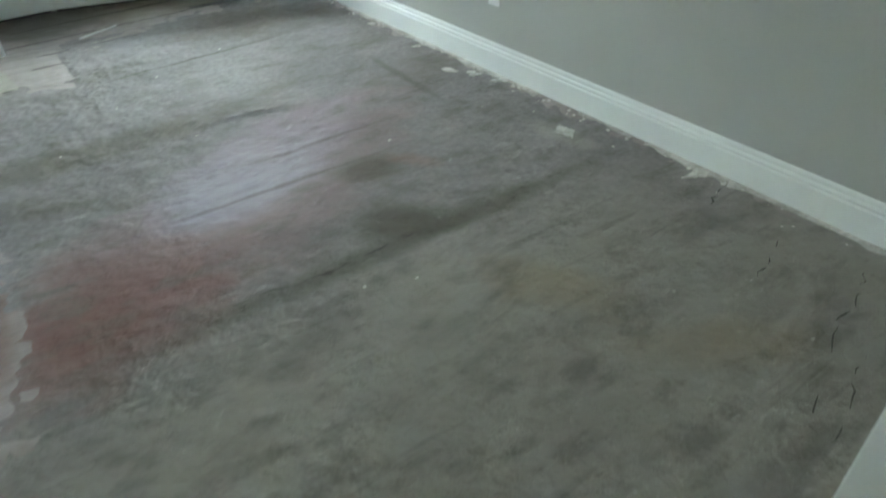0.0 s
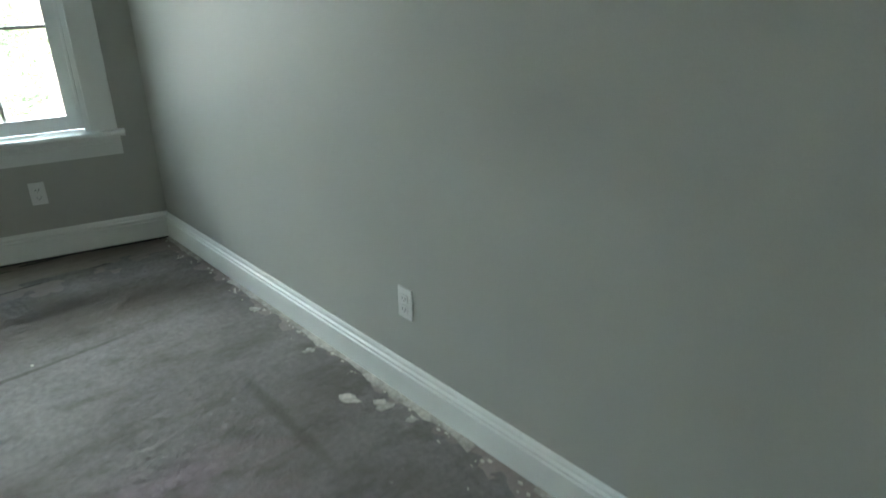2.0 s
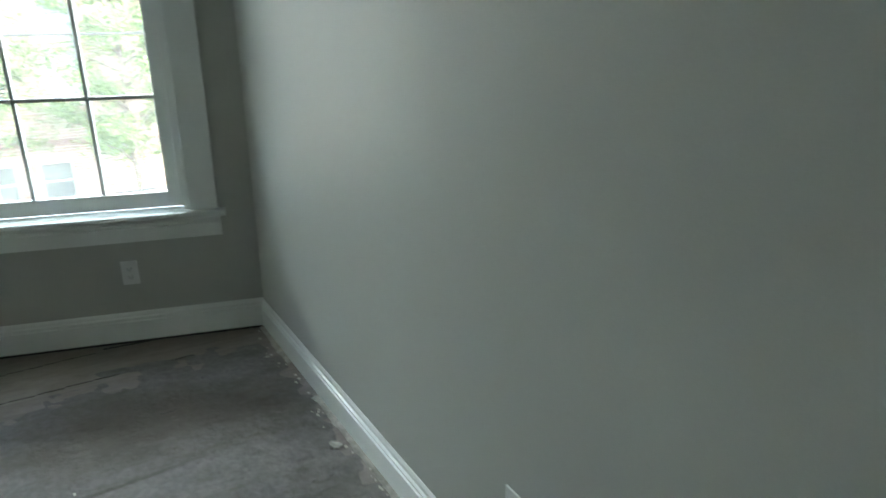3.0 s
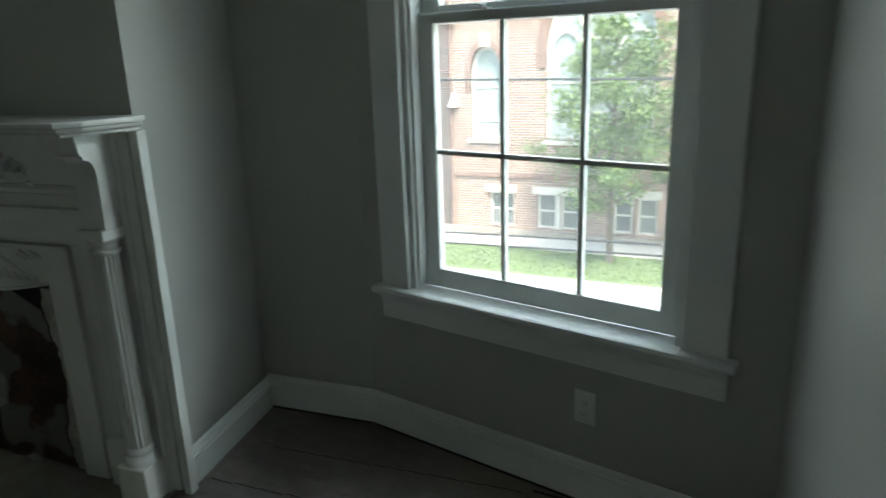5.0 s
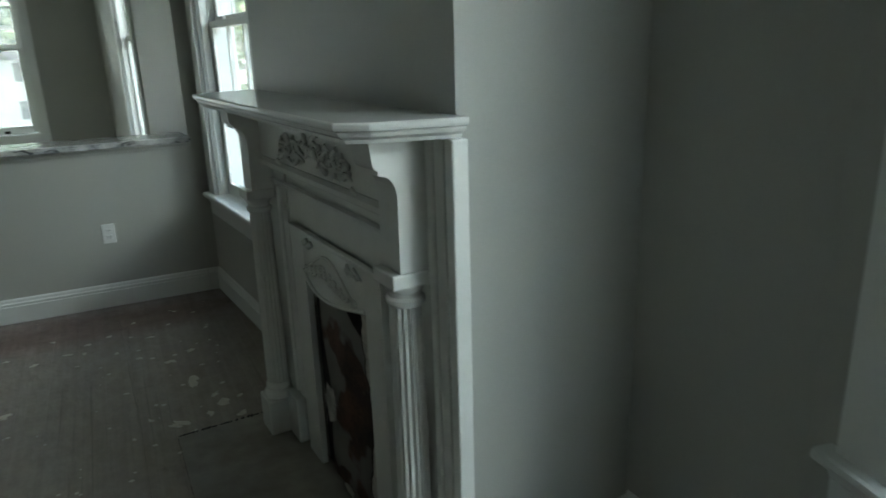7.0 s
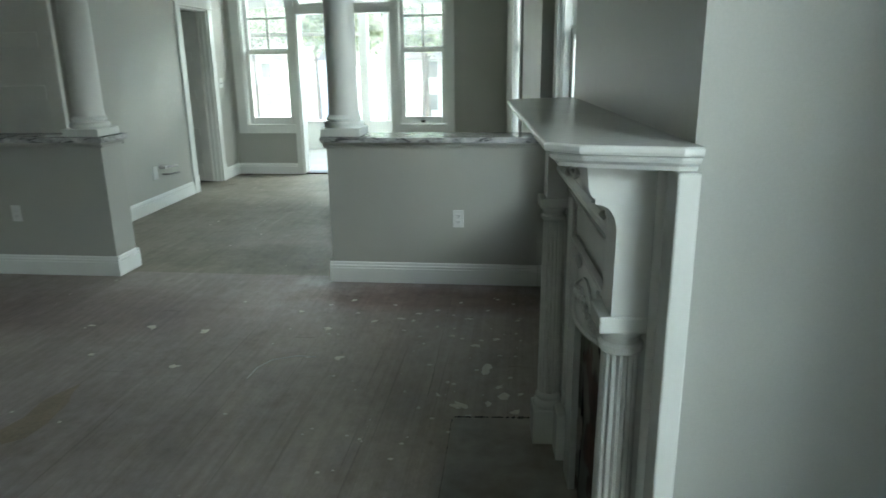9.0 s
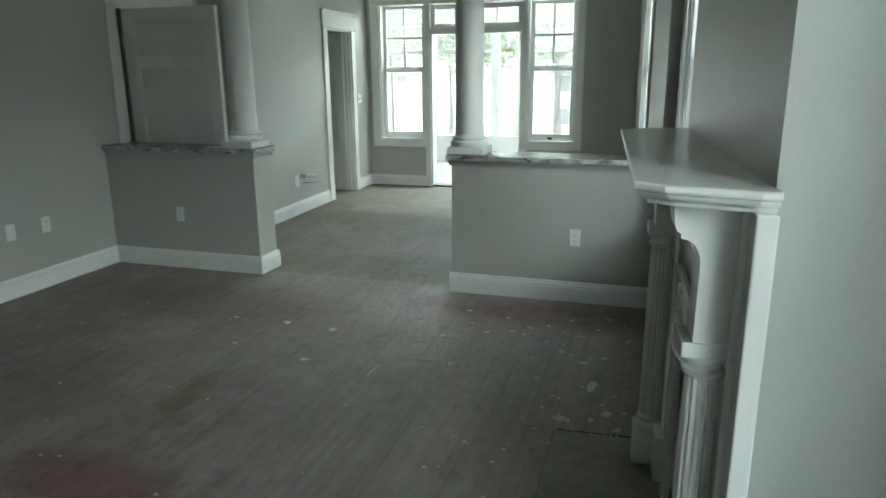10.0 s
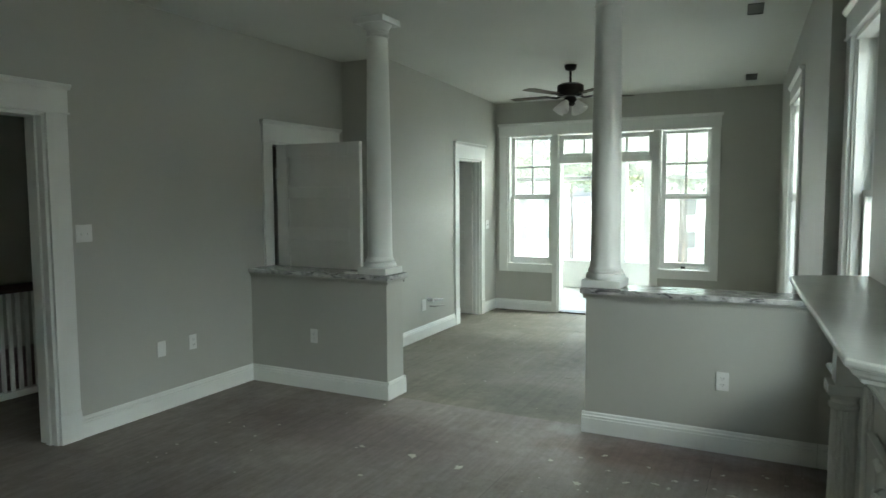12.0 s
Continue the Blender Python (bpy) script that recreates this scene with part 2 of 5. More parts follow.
    # Random dark smudges, partly painted to stand for shade in the dents.
    col = over(fog(6.5, 9, 0.52, 0.66, (1.5, 0.7, 1), 6.0, 0.55), (0.135, 0.123, 0.106))
    col = over(fog(1.0, 3, 0.62, 0.70, (17, 1.2, 1), 1.0, 0.35), (0.131, 0.121, 0.106))
    col = over(fog(24, 6, 0.60, 0.74, (1.6, 0.9, 1), 2.0, 0.35), (0.131, 0.121, 0.104))
    col = over(fog(30, 4, 0.68, 0.75, shift=7.0, top=0.5), (0.364, 0.348, 0.319))
    l.new(col, b.inputs["Base Color"])
    gloss = n.new("ShaderNodeMapRange")
    gloss.inputs["To Min"].default_value, gloss.inputs["To Max"].default_value = 0.86, 0.46
    l.new(stain(-2.30, 1.28, 112, 0.50, 0.26, 1.0), gloss.inputs["Value"])
    l.new(gloss.outputs["Result"], b.inputs["Roughness"])
    bp = n.new("ShaderNodeBump")
    bp.inputs["Strength"].default_value, bp.inputs["Distance"].default_value = 1.0, 0.020
    l.new(fog(15, 9, 0.2, 0.8, (1.3, 0.9, 1)), bp.inputs["Height"])
    l.new(bp.outputs["Normal"], b.inputs["Normal"])
    return m


def granite_material():
    m = mat("granite", (0.62, 0.62, 0.61), 0.12, var=0.3, scale=14, fine=120, second=(0.34, 0.34, 0.34), bump=0.02)
    nt = m.node_tree
    n, l = nt.nodes, nt.links
    b = n["Principled BSDF"]
    old = b.inputs["Base Color"].links[0].from_socket
    tc = n.new("ShaderNodeTexCoord")
    mp = n.new("ShaderNodeMapping")
    mp.inputs["Rotation"].default_value = (0.3, 0.2, 0.6)
    mp.inputs["Scale"].default_value = (3, 9, 9)
    t = n.new("ShaderNodeTexNoise")
    t.inputs["Scale"].default_value, t.inputs["Detail"].default_value, t.inputs["Distortion"].default_value = 3.0, 8, 1.2
    l.new(tc.outputs["Object"], mp.inputs["Vector"])
    l.new(mp.outputs["Vector"], t.inputs["Vector"])
    r = n.new("ShaderNodeValToRGB")
    r.color_ramp.elements[0].position, r.color_ramp.elements[1].position = 0.54, 0.66
    l.new(t.outputs["Fac"], r.inputs["Fac"])
    x = n.new("ShaderNodeMixRGB")
    l.new(r.outputs["Color"], x.inputs["Fac"])
    l.new(old, x.inputs["Color1"])
    x.inputs["Color2"].default_value = (0.09, 0.09, 0.095, 1)
    l.new(x.outputs["Color"], b.inputs["Base Color"])
    return m


def rust_material():
    """Scorched, rusty sheet with pale torn patches."""
    m = mat("scorched_board", (0.19, 0.095, 0.068), 0.5, var=0.5, scale=5, fine=60, second=(0.05, 0.034, 0.03), bump=0.3)
    nt = m.node_tree
    n, l = nt.nodes, nt.links
    b = n["Principled BSDF"]
    old = b.inputs["Base Color"].links[0].from_socket
    tc = n.new("ShaderNodeTexCoord")
    t = n.new("ShaderNodeTexNoise")
    t.inputs["Scale"].default_value, t.inputs["Detail"].default_value = 4.2, 3
    l.new(tc.outputs["Object"], t.inputs["Vector"])
    r = n.new("ShaderNodeValToRGB")
    r.color_ramp.elements[0].position, r.color_ramp.elements[1].position = 0.50, 0.54
    l.new(t.outputs["Fac"], r.inputs["Fac"])
    x = n.new("ShaderNodeMixRGB")
    l.new(r.outputs["Color"], x.inputs["Fac"])
    l.new(old, x.inputs["Color1"])
    x.inputs["Color2"].default_value = (0.33, 0.315, 0.285, 1)
    l.new(x.outputs["Color"], b.inputs["Base Color"])
    return m


def brick_material():
    m = bpy.data.materials.new("church_brick")
    m.use_nodes = True
    nt = m.node_tree
    n, l = nt.nodes, nt.links
    b = n["Principled BSDF"]
    b.inputs["Roughness"].default_value = 0.85
    geo = n.new("ShaderNodeNewGeometry")
    sx = n.new("ShaderNodeSeparateXYZ")
    cx = n.new("ShaderNodeCombineXYZ")
    ad = n.new("ShaderNodeMath")
    l.new(geo.outputs["Position"], sx.inputs["Vector"])
    l.new(sx.outputs["X"], ad.inputs[0])
    l.new(sx.outputs["Y"], ad.inputs[1])
    l.new(ad.outputs[0], cx.inputs["X"])
    l.new(sx.outputs["Z"], cx.inputs["Y"])
    t = n.new("ShaderNodeTexBrick")
    t.inputs["Scale"].default_value = 1.0
    t.inputs["Brick Width"].default_value, t.inputs["Row Height"].default_value, t.inputs["Mortar Size"].default_value = 0.225, 0.078, 0.011
    t.inputs["Color1"].default_value, t.inputs["Color2"].default_value = (0.235, 0.145, 0.115, 1), (0.155, 0.092, 0.075, 1)
    t.inputs["Mortar"].default_value = (0.36, 0.32, 0.28, 1)
    l.new(cx.outputs["Vector"], t.inputs["Vector"])
    nzt = n.new("ShaderNodeTexNoise")
    nzt.inputs["Scale"].default_value, nzt.inputs["Detail"].default_value = 0.6, 5
    l.new(geo.outputs["Position"], nzt.inputs["Vector"])
    x = n.new("ShaderNodeMixRGB")
    x.blend_type = "OVERLAY"
    x.inputs["Fac"].default_value = 0.4
    l.new(t.outputs["Color"], x.inputs["Color1"])
    l.new(nzt.outputs["Fac"], x.inputs["Color2"])
    l.new(x.outputs["Color"], b.inputs["Base Color"])
    bp = n.new("ShaderNodeBump")
    bp.inputs["Strength"].default_value, bp.inputs["Distance"].default_value = 0.6, 0.01
    bp.invert = True
    l.new(t.outputs["Fac"], bp.inputs["Height"])
    l.new(bp.outputs["Normal"], b.inputs["Normal"])
    return m


def glass_material():
    m = bpy.data.materials.new("window_glass")
    m.use_nodes = True
    b = m.node_tree.nodes["Principled BSDF"]
    b.inputs["Transmission Weight"].default_value, b.inputs["Roughness"].default_value, b.inputs["IOR"].default_value = 1.0, 0.0, 1.45
    b.inputs["Base Color"].default_value = (0.86, 0.88, 0.87, 1)
    nt = m.node_tree
    # Faint translucent film: dust, and pale glare imitated over the outdoor view.
    dust_veil = nt.nodes.new("ShaderNodeBsdfTranslucent")
    dust_veil.inputs["Color"].default_value = (0.85, 0.87, 0.85, 1)
    film = nt.nodes.new("ShaderNodeMixShader")
    film.inputs["Fac"].default_value = 0.035
    nt.links.new(b.outputs["BSDF"], film.inputs[1])
    nt.links.new(dust_veil.outputs["BSDF"], film.inputs[2])
    nt.links.new(film.outputs["Shader"], nt.nodes["Material Output"].inputs["Surface"])
    return m


def leaf_material(name, c1, c2):
    m = bpy.data.materials.new(name)
    m.use_nodes = True
    nt = m.node_tree
    n, l = nt.nodes, nt.links
    b = n["Principled BSDF"]
    b.inputs["Roughness"].default_value = 0.5
    geo = n.new("ShaderNodeNewGeometry")
    r = n.new("ShaderNodeValToRGB")
    r.color_ramp.elements[0].color, r.color_ramp.elements[1].color = (*c1, 1), (*c2, 1)
    l.new(geo.outputs["Random Per Island"], r.inputs["Fac"])
    l.new(r.outputs["Color"], b.inputs["Base Color"])
    tr = n.new("ShaderNodeBsdfTranslucent")
    l.new(r.outputs["Color"], tr.inputs["Color"])
    mxs = n.new("ShaderNodeMixShader")
    mxs.inputs["Fac"].default_value = 0.35
    l.new(b.outputs["BSDF"], mxs.inputs[1])
    l.new(tr.outputs["BSDF"], mxs.inputs[2])
    l.new(mxs.outputs["Shader"], n["Material Output"].inputs["Surface"])
    return m


FLOOR = floor_material()
GRANITE = granite_material()
RUST = rust_material()
BRICK = brick_material()
RESIDUE = residue_material()
GLASS = glass_material()
LEAF = leaf_material("tree_leaf", (0.065, 0.105, 0.035), (0.17, 0.235, 0.08))
LEAF_FAR = leaf_material("dense_leaf", (0.09, 0.125, 0.06), (0.20, 0.25, 0.13))
BARK = mat("bark", (0.12, 0.10, 0.08), 0.9, var=0.3, scale=10, fine=60, bump=0.5, bump_dist=0.01)
GRASS = mat("lawn", (0.14, 0.175, 0.08), 0.9, var=0.3, scale=3, fine=90, bump=0.5, bump_dist=0.02, second=(0.10, 0.135, 0.06))
CONCRETE = mat("pale_concrete", (0.42, 0.40, 0.37), 0.85, var=0.15, scale=1.2, fine=40, bump=0.2)
ROADM = mat("sunlit_road", (0.30, 0.29, 0.28), 0.9, var=0.12, scale=0.8, fine=60, bump=0.2)
ARCHB = mat("arch_brick", (0.205, 0.13, 0.108), 0.85, var=0.3, scale=3, fine=25, bump=0.3)
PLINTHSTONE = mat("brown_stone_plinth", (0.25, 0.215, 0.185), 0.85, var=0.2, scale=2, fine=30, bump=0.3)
STONE = mat("pale_stone", (0.48, 0.46, 0.42), 0.8, var=0.12, scale=3, fine=40)
PANEDARK = mat("church_window_glass", (0.30, 0.34, 0.33), 0.25, var=0.25, scale=2.5, fine=20)
WINDARK = mat("basement_glass", (0.16, 0.17, 0.17), 0.2, var=0.3, scale=2)
PORCHP = mat("porch_paint", (0.72, 0.73, 0.71), 0.5, var=0.05)
PORCHF = mat("porch_floor_boards", (0.40, 0.40, 0.38), 0.5, var=0.12, scale=3)
SIDING = mat("pale_siding", (0.55, 0.55, 0.53), 0.7, var=0.08)
ROOFM = mat("roof_shingle", (0.12, 0.11, 0.11), 0.9, var=0.3)
CABLE = mat("black_cable", (0.02, 0.02, 0.02), 0.6)

# ---- building helpers ----


def box(bm, x0, y0, z0, x1, y1, z1):
    v = [bm.verts.new(p) for p in ((x0, y0, z0), (x1, y0, z0), (x1, y1, z0), (x0, y1, z0), (x0, y0, z1), (x1, y0, z1), (x1, y1, z1), (x0, y1, z1))]
    for f in ((0, 3, 2, 1), (4, 5, 6, 7), (0, 1, 5, 4), (1, 2, 6, 5), (2, 3, 7, 6), (3, 0, 4, 7)):
        bm.faces.new([v[i] for i in f])
    return bm


def boxes(*rows):
    bm = bmesh.new()
    for r in rows:
        box(bm, *r)
    return bm


def prism(bm, outline, a, b, axis=0):
    """Extrudes an outline along x (outline in y, z), y (x, z) or z (x, y)."""
    def at(p, q):
        return ((q, p[0], p[1]), (p[0], q, p[1]), (p[0], p[1], q))[axis]
    lo, hi = [bm.verts.new(at(p, a)) for p in outline], [bm.verts.new(at(p, b)) for p in outline]
    n = len(outline)
    bm.faces.new(lo)
    bm.faces.new(hi[::-1])
    for i in range(n):
        bm.faces.new((lo[i], hi[i], hi[(i + 1) % n], lo[(i + 1) % n]))
    bmesh.ops.recalc_face_normals(bm, faces=bm.faces)
    return bm


def lathe(bm, profile, cx=0, cy=0, n=32, flutes=0, depth=0.0):
    """Turns (radius, z) about an upright axis; flutes cut grooves into the shaft."""
    rings = []
    for r, z in profile:
        ring = []
        for i in range(n):
            a = 2 * math.pi * i / n
            rr = r - (depth * (0.5 + 0.5 * math.cos(a * flutes)) if flutes else 0)
            ring.append(bm.verts.new((cx + rr * math.cos(a), cy + rr * math.sin(a), z)))
        rings.append(ring)
    for p, q in zip(rings, rings[1:]):
        for i in range(n):
            bm.faces.new((p[i], p[(i + 1) % n], q[(i + 1) % n], q[i]))
    bm.faces.new(rings[0][::-1])
    bm.faces.new(rings[-1])
    return bm


def tube(bm, points, r, n=8):
    pts = [Vector(p) for p in points]
    rings = []
    for i, p in enumerate(pts):
        d = (pts[min(i + 1, len(pts) - 1)] - pts[max(i - 1, 0)]).normalized()
        q = d.to_track_quat("Z", "Y")
        rr = r[i] if isinstance(r, (list, tuple)) else r
        rings.append([bm.verts.new(p + q @ Vector((rr * math.cos(2 * math.pi * k / n), rr * math.sin(2 * math.pi * k / n), 0))) for k in range(n)])
    for a, b in zip(rings, rings[1:]):
        for k in range(n):
            bm.faces.new((a[k], a[(k + 1) % n], b[(k + 1) % n], b[k]))
    bm.faces.new(rings[0][::-1])
    bm.faces.new(rings[-1])
    return bm


def part(name, bm, material, parent=None, label="", m=None, bevel=0.0, smooth=False):
    me = bpy.data.meshes.new(name)
    bmesh.ops.recalc_face_normals(bm, faces=bm.faces)
    bm.to_mesh(me)
    bm.free()
    me.materials.append(material)
    if smooth:
        me.shade_smooth()
        me.set_sharp_from_angle(angle=radians(40))
    ob = new(name, me)
    if parent:
        ob.parent = parent
    if m is not None:
        ob.matrix_basis = m
    if bevel:
        b = ob.modifiers.new("bevel", "BEVEL")
        b.width, b.segments, b.limit_method, b.angle_limit = bevel, 2, "ANGLE", radians(50)
    if label:
        ob["label"] = label
    return ob


def thing(name, label, category, group="", m=None, kind=""):
    ob = new(name)
    ob.empty_display_size = 0.1
    if m is not None:
        ob.matrix_basis = m
    return tagged(ob, label, category, group, kind)


def wall_frame(p, q):
    """Local x runs along the wall from p to q, local y points into the room, which lies to the left."""
    u = Vector((q[0] - p[0], q[1] - p[1], 0))
    length = u.length
    u.normalize()
    m = Matrix(((u.x, -u.y, 0, p[0]), (u.y, u.x, 0, p[1]), (0, 0, 1, 0), (0, 0, 0, 1)))
    return m, length


CEIL_Z = 2.96
THICK = 0.16


def wall(name, p, q, openings=(), before=0.0, after=0.0, top=CEIL_Z, label="smooth wall painted flat greige", thick=THICK, material=None):
    m, length = wall_frame(p, q)
    bm = bmesh.new()
    at = -before
    for s0, s1, z0, z1 in sorted(openings):
        box(bm, at, -thick, 0, s0, 0, top)
        if z0 > 0:
            box(bm, s0, -thick, 0, s1, 0, z0)
        box(bm, s0, -thick, z1, s1, 0, top)
        at = s1
    box(bm, at, -thick, 0, length + after, 0, top)
    ob = part(name, bm, material or PAINT, m=m)
    return tagged(ob, label, "wall", kind="structure"), m, length


BASE = [(0, 0), (0.018, 0), (0.018, 0.098), (0.012, 0.101), (0.012, 0.106), (0.0165, 0.109), (0.0165, 0.116), (0.009, 0.121), (0.008, 0.133), (0.003, 0.142), (0, 0.142)]


def baseboard(m, s0, s1, lift=0.004):
    bm = bmesh.new()
    prism(bm, [(d, z + lift) for d, z in BASE], s0, s1)
    return tagged(part("baseboard", bm, TRIM, m=m), "tall white painted baseboard with moulded top edge", "baseboard", kind="structure")


def casing_head(parent, s0, s1, z, tall=0.15):
    """Flat frieze board with a bead below and a crown cap above."""
    bm = boxes((s0 - 0.005, 0, z + 0.012, s1 + 0.005, 0.024, z + tall - 0.02))
    prism(bm, [(0, z), (0.030, z), (0.033, z + 0.006), (0.030, z + 0.012), (0, z + 0.012)], s0 - 0.012, s1 + 0.012)
    prism(bm, [(0, z + tall - 0.02), (0.028, z + tall - 0.02), (0.036, z + tall - 0.008), (0.044, z + tall), (0.044, z + tall + 0.014), (0, z + tall + 0.014)], s0 - 0.022, s1 + 0.022)
    return part("head_casing", bm, TRIM, parent)


def side_casing(parent, s0, s1, z0, z1):
    bm = boxes((s0, 0, z0, s1, 0.021, z1))
    return part("side_casing", bm, TRIM, parent, bevel=0.003)


def sash(parent, name, s0, s1, z0, z1, d, cols, rows, stile=0.045, low=0.06, high=0.035, deep=0.035, spread=None, bar=0.008):
    fr = part(name, boxes((s0, d - deep, z0, s0 + stile, d, z1), (s1 - stile, d - deep, z0, s1, d, z1),
                          (s0 + stile, d - deep, z0, s1 - stile, d, z0 + low), (s0 + stile, d - deep, z1 - high, s1 - stile, d, z1)), TRIM, parent, bevel=0.003)
    a0, a1, b0, b1 = s0 + stile, s1 - stile, z0 + low, z1 - high
    h = (b1 - b0) / rows
    w = spread or (a1 - a0) / cols
    xs = [a0] + [(a0 + a1) / 2 + (i - cols / 2) * w for i in range(1, cols)] + [a1]
    for x in xs[1:-1]:
        part("muntin", boxes((x - bar, d - 0.028, b0, x + bar, d - 0.006, b1)), TRIM, fr)
    for j in range(1, rows):
        part("muntin", boxes((a0, d - 0.0275, b0 + j * h - bar, a1, d - 0.0065, b0 + j * h + bar)), TRIM, fr)
    for i in range(cols):
        for j in range(rows):
            p = part("pane", boxes((xs[i], d - 0.020, b0 + j * h, xs[i + 1], d - 0.016, b0 + (j + 1) * h)), GLASS, fr)
            p.visible_shadow = False
    return fr


def window(name, m, s0, s1, z0=0.642, z1=2.42, cols=3, rows=2, meet=1.60, cas=0.125, latches=True, stile=0.045, spread=None, label="white double-hung window with muntins and moulded sill"):
    """A double-hung window in an opening s0..s1, z0..z1 of a wall with frame m."""
    w = thing(name, label, "window", m=m, kind="structure")
    for a, b in ((s0 - cas, s0), (s1, s1 + cas)):
        side_casing(w, a, b, z0 + 0.004, z1)
    casing_head(w, s0 - cas, s1 + cas, z1)
    # jamb liners with stops
    for a, b, c in ((s0, s0 + 0.022, 1), (s1 - 0.022, s1, -1)):
        part("jamb", boxes((a, -THICK - 0.01, z0, b, 0.0, z1)), TRIM, w)
        x = s0 + 0.022 if c > 0 else s1 - 0.022
        part("stop", boxes((min(x, x + c * 0.014), -0.055, z0 + 0.03, max(x, x + c * 0.014), -0.012, z1)), TRIM, w, bevel=0.002)
    part("head_jamb", boxes((s0 + 0.022, -THICK - 0.01, z1 - 0.022, s1 - 0.022, 0, z1)), TRIM, w)
    bm = bmesh.new()
    prism(bm, [(-0.06, z0 - 0.028), (0.040, z0 - 0.028), (0.050, z0 - 0.022), (0.054, z0 - 0.012), (0.050, z0), (0.042, z0 + 0.004), (-0.06, z0 + 0.006)], s0 + 0.001, s1 - 0.001)
    prism(bm, [(0.0005, z0 - 0.028), (0.040, z0 - 0.028), (0.050, z0 - 0.022), (0.054, z0 - 0.012), (0.050, z0), (0.042, z0 + 0.003), (0.0005, z0 + 0.003)], s0 - cas - 0.03, s0 + 0.0005)
    prism(bm, [(0.0005, z0 - 0.028), (0.040, z0 - 0.028), (0.050, z0 - 0.022), (0.054, z0 - 0.012), (0.050, z0), (0.042, z0 + 0.003), (0.0005, z0 + 0.003)], s1 - 0.0005, s1 + cas + 0.03)
    part("sill", bm, TRIM, w)
    bm = bmesh.new()
    prism(bm, [(0, z0 - 0.125), (0.018, z0 - 0.125), (0.020, z0 - 0.06), (0.026, z0 - 0.05), (0.028, z0 - 0.04), (0.036, z0 - 0.028), (0, z0 - 0.028)], s0 - cas - 0.005, s1 + cas + 0.005)
    part("apron", bm, TRIM, w)
    part("outer_sill", boxes((s0 - 0.04, -THICK - 0.05, z0 - 0.05, s1 + 0.04, -0.06, z0 - 0.001)), TRIM, w)
    low = sash(w, "lower_sash", s0 + 0.022, s1 - 0.022, z0 + 0.008, meet + 0.018, -0.058, cols, rows, low=0.071, stile=stile, spread=spread)
    sash(w, "upper_sash", s0 + 0.022, s1 - 0.022, meet - 0.018, z1 - 0.022, -0.096, cols, rows, stile=stile, spread=spread)
    if latches:
        for f in (0.28, 0.72):
            x = s0 + (s1 - s0) * f
            bm = boxes((x - 0.028, -0.084, meet + 0.018, x + 0.028, -0.064, meet + 0.023))
            lathe(bm, [(0.012, meet + 0.023), (0.012, meet + 0.033), (0.006, meet + 0.037)], x, -0.074, 12)
            tube(bm, [(x, -0.074, meet + 0.033), (x + 0.02, -0.070, meet + 0.035), (x + 0.042, -0.062, meet + 0.034)], 0.005)
            part("sash_lock", bm, PLASTIC, low)
    return w


def door_case(name, m, s0, s1, z1=2.05, cas=0.115, tall=0.19, plinth=True, depth=THICK, label="white painted door casing with crowned head"):
    w = thing(name, label, "door frame", m=m, kind="structure")
    for a, b in ((s0 - cas, s0), (s1, s1 + cas)):
        side_casing(w, a, b, 0.20 if plinth else 0.003, z1)
        if plinth:
            part("plinth_block", boxes((a - 0.004, 0, 0.003, b + 0.004, 0.027, 0.20)), TRIM, w, bevel=0.004)
    casing_head(w, s0 - cas, s1 + cas, z1, tall)
    part("jamb", boxes((s0, -depth - 0.012, 0.003, s0 + 0.02, 0.0, z1)), TRIM, w)
    part("jamb", boxes((s1 - 0.02, -depth - 0.012, 0.003, s1, 0.0, z1)), TRIM, w)
    part("head_jamb", boxes((s0 + 0.02, -depth - 0.012, z1 - 0.02, s1 - 0.02, 0, z1)), TRIM, w)
    for a in (s0 + 0.02, s1 - 0.034):
        part("stop", boxes((a, -depth * 0.6, 0.003, a + 0.014, -depth * 0.35, z1 - 0.02)), TRIM, w)
    return w


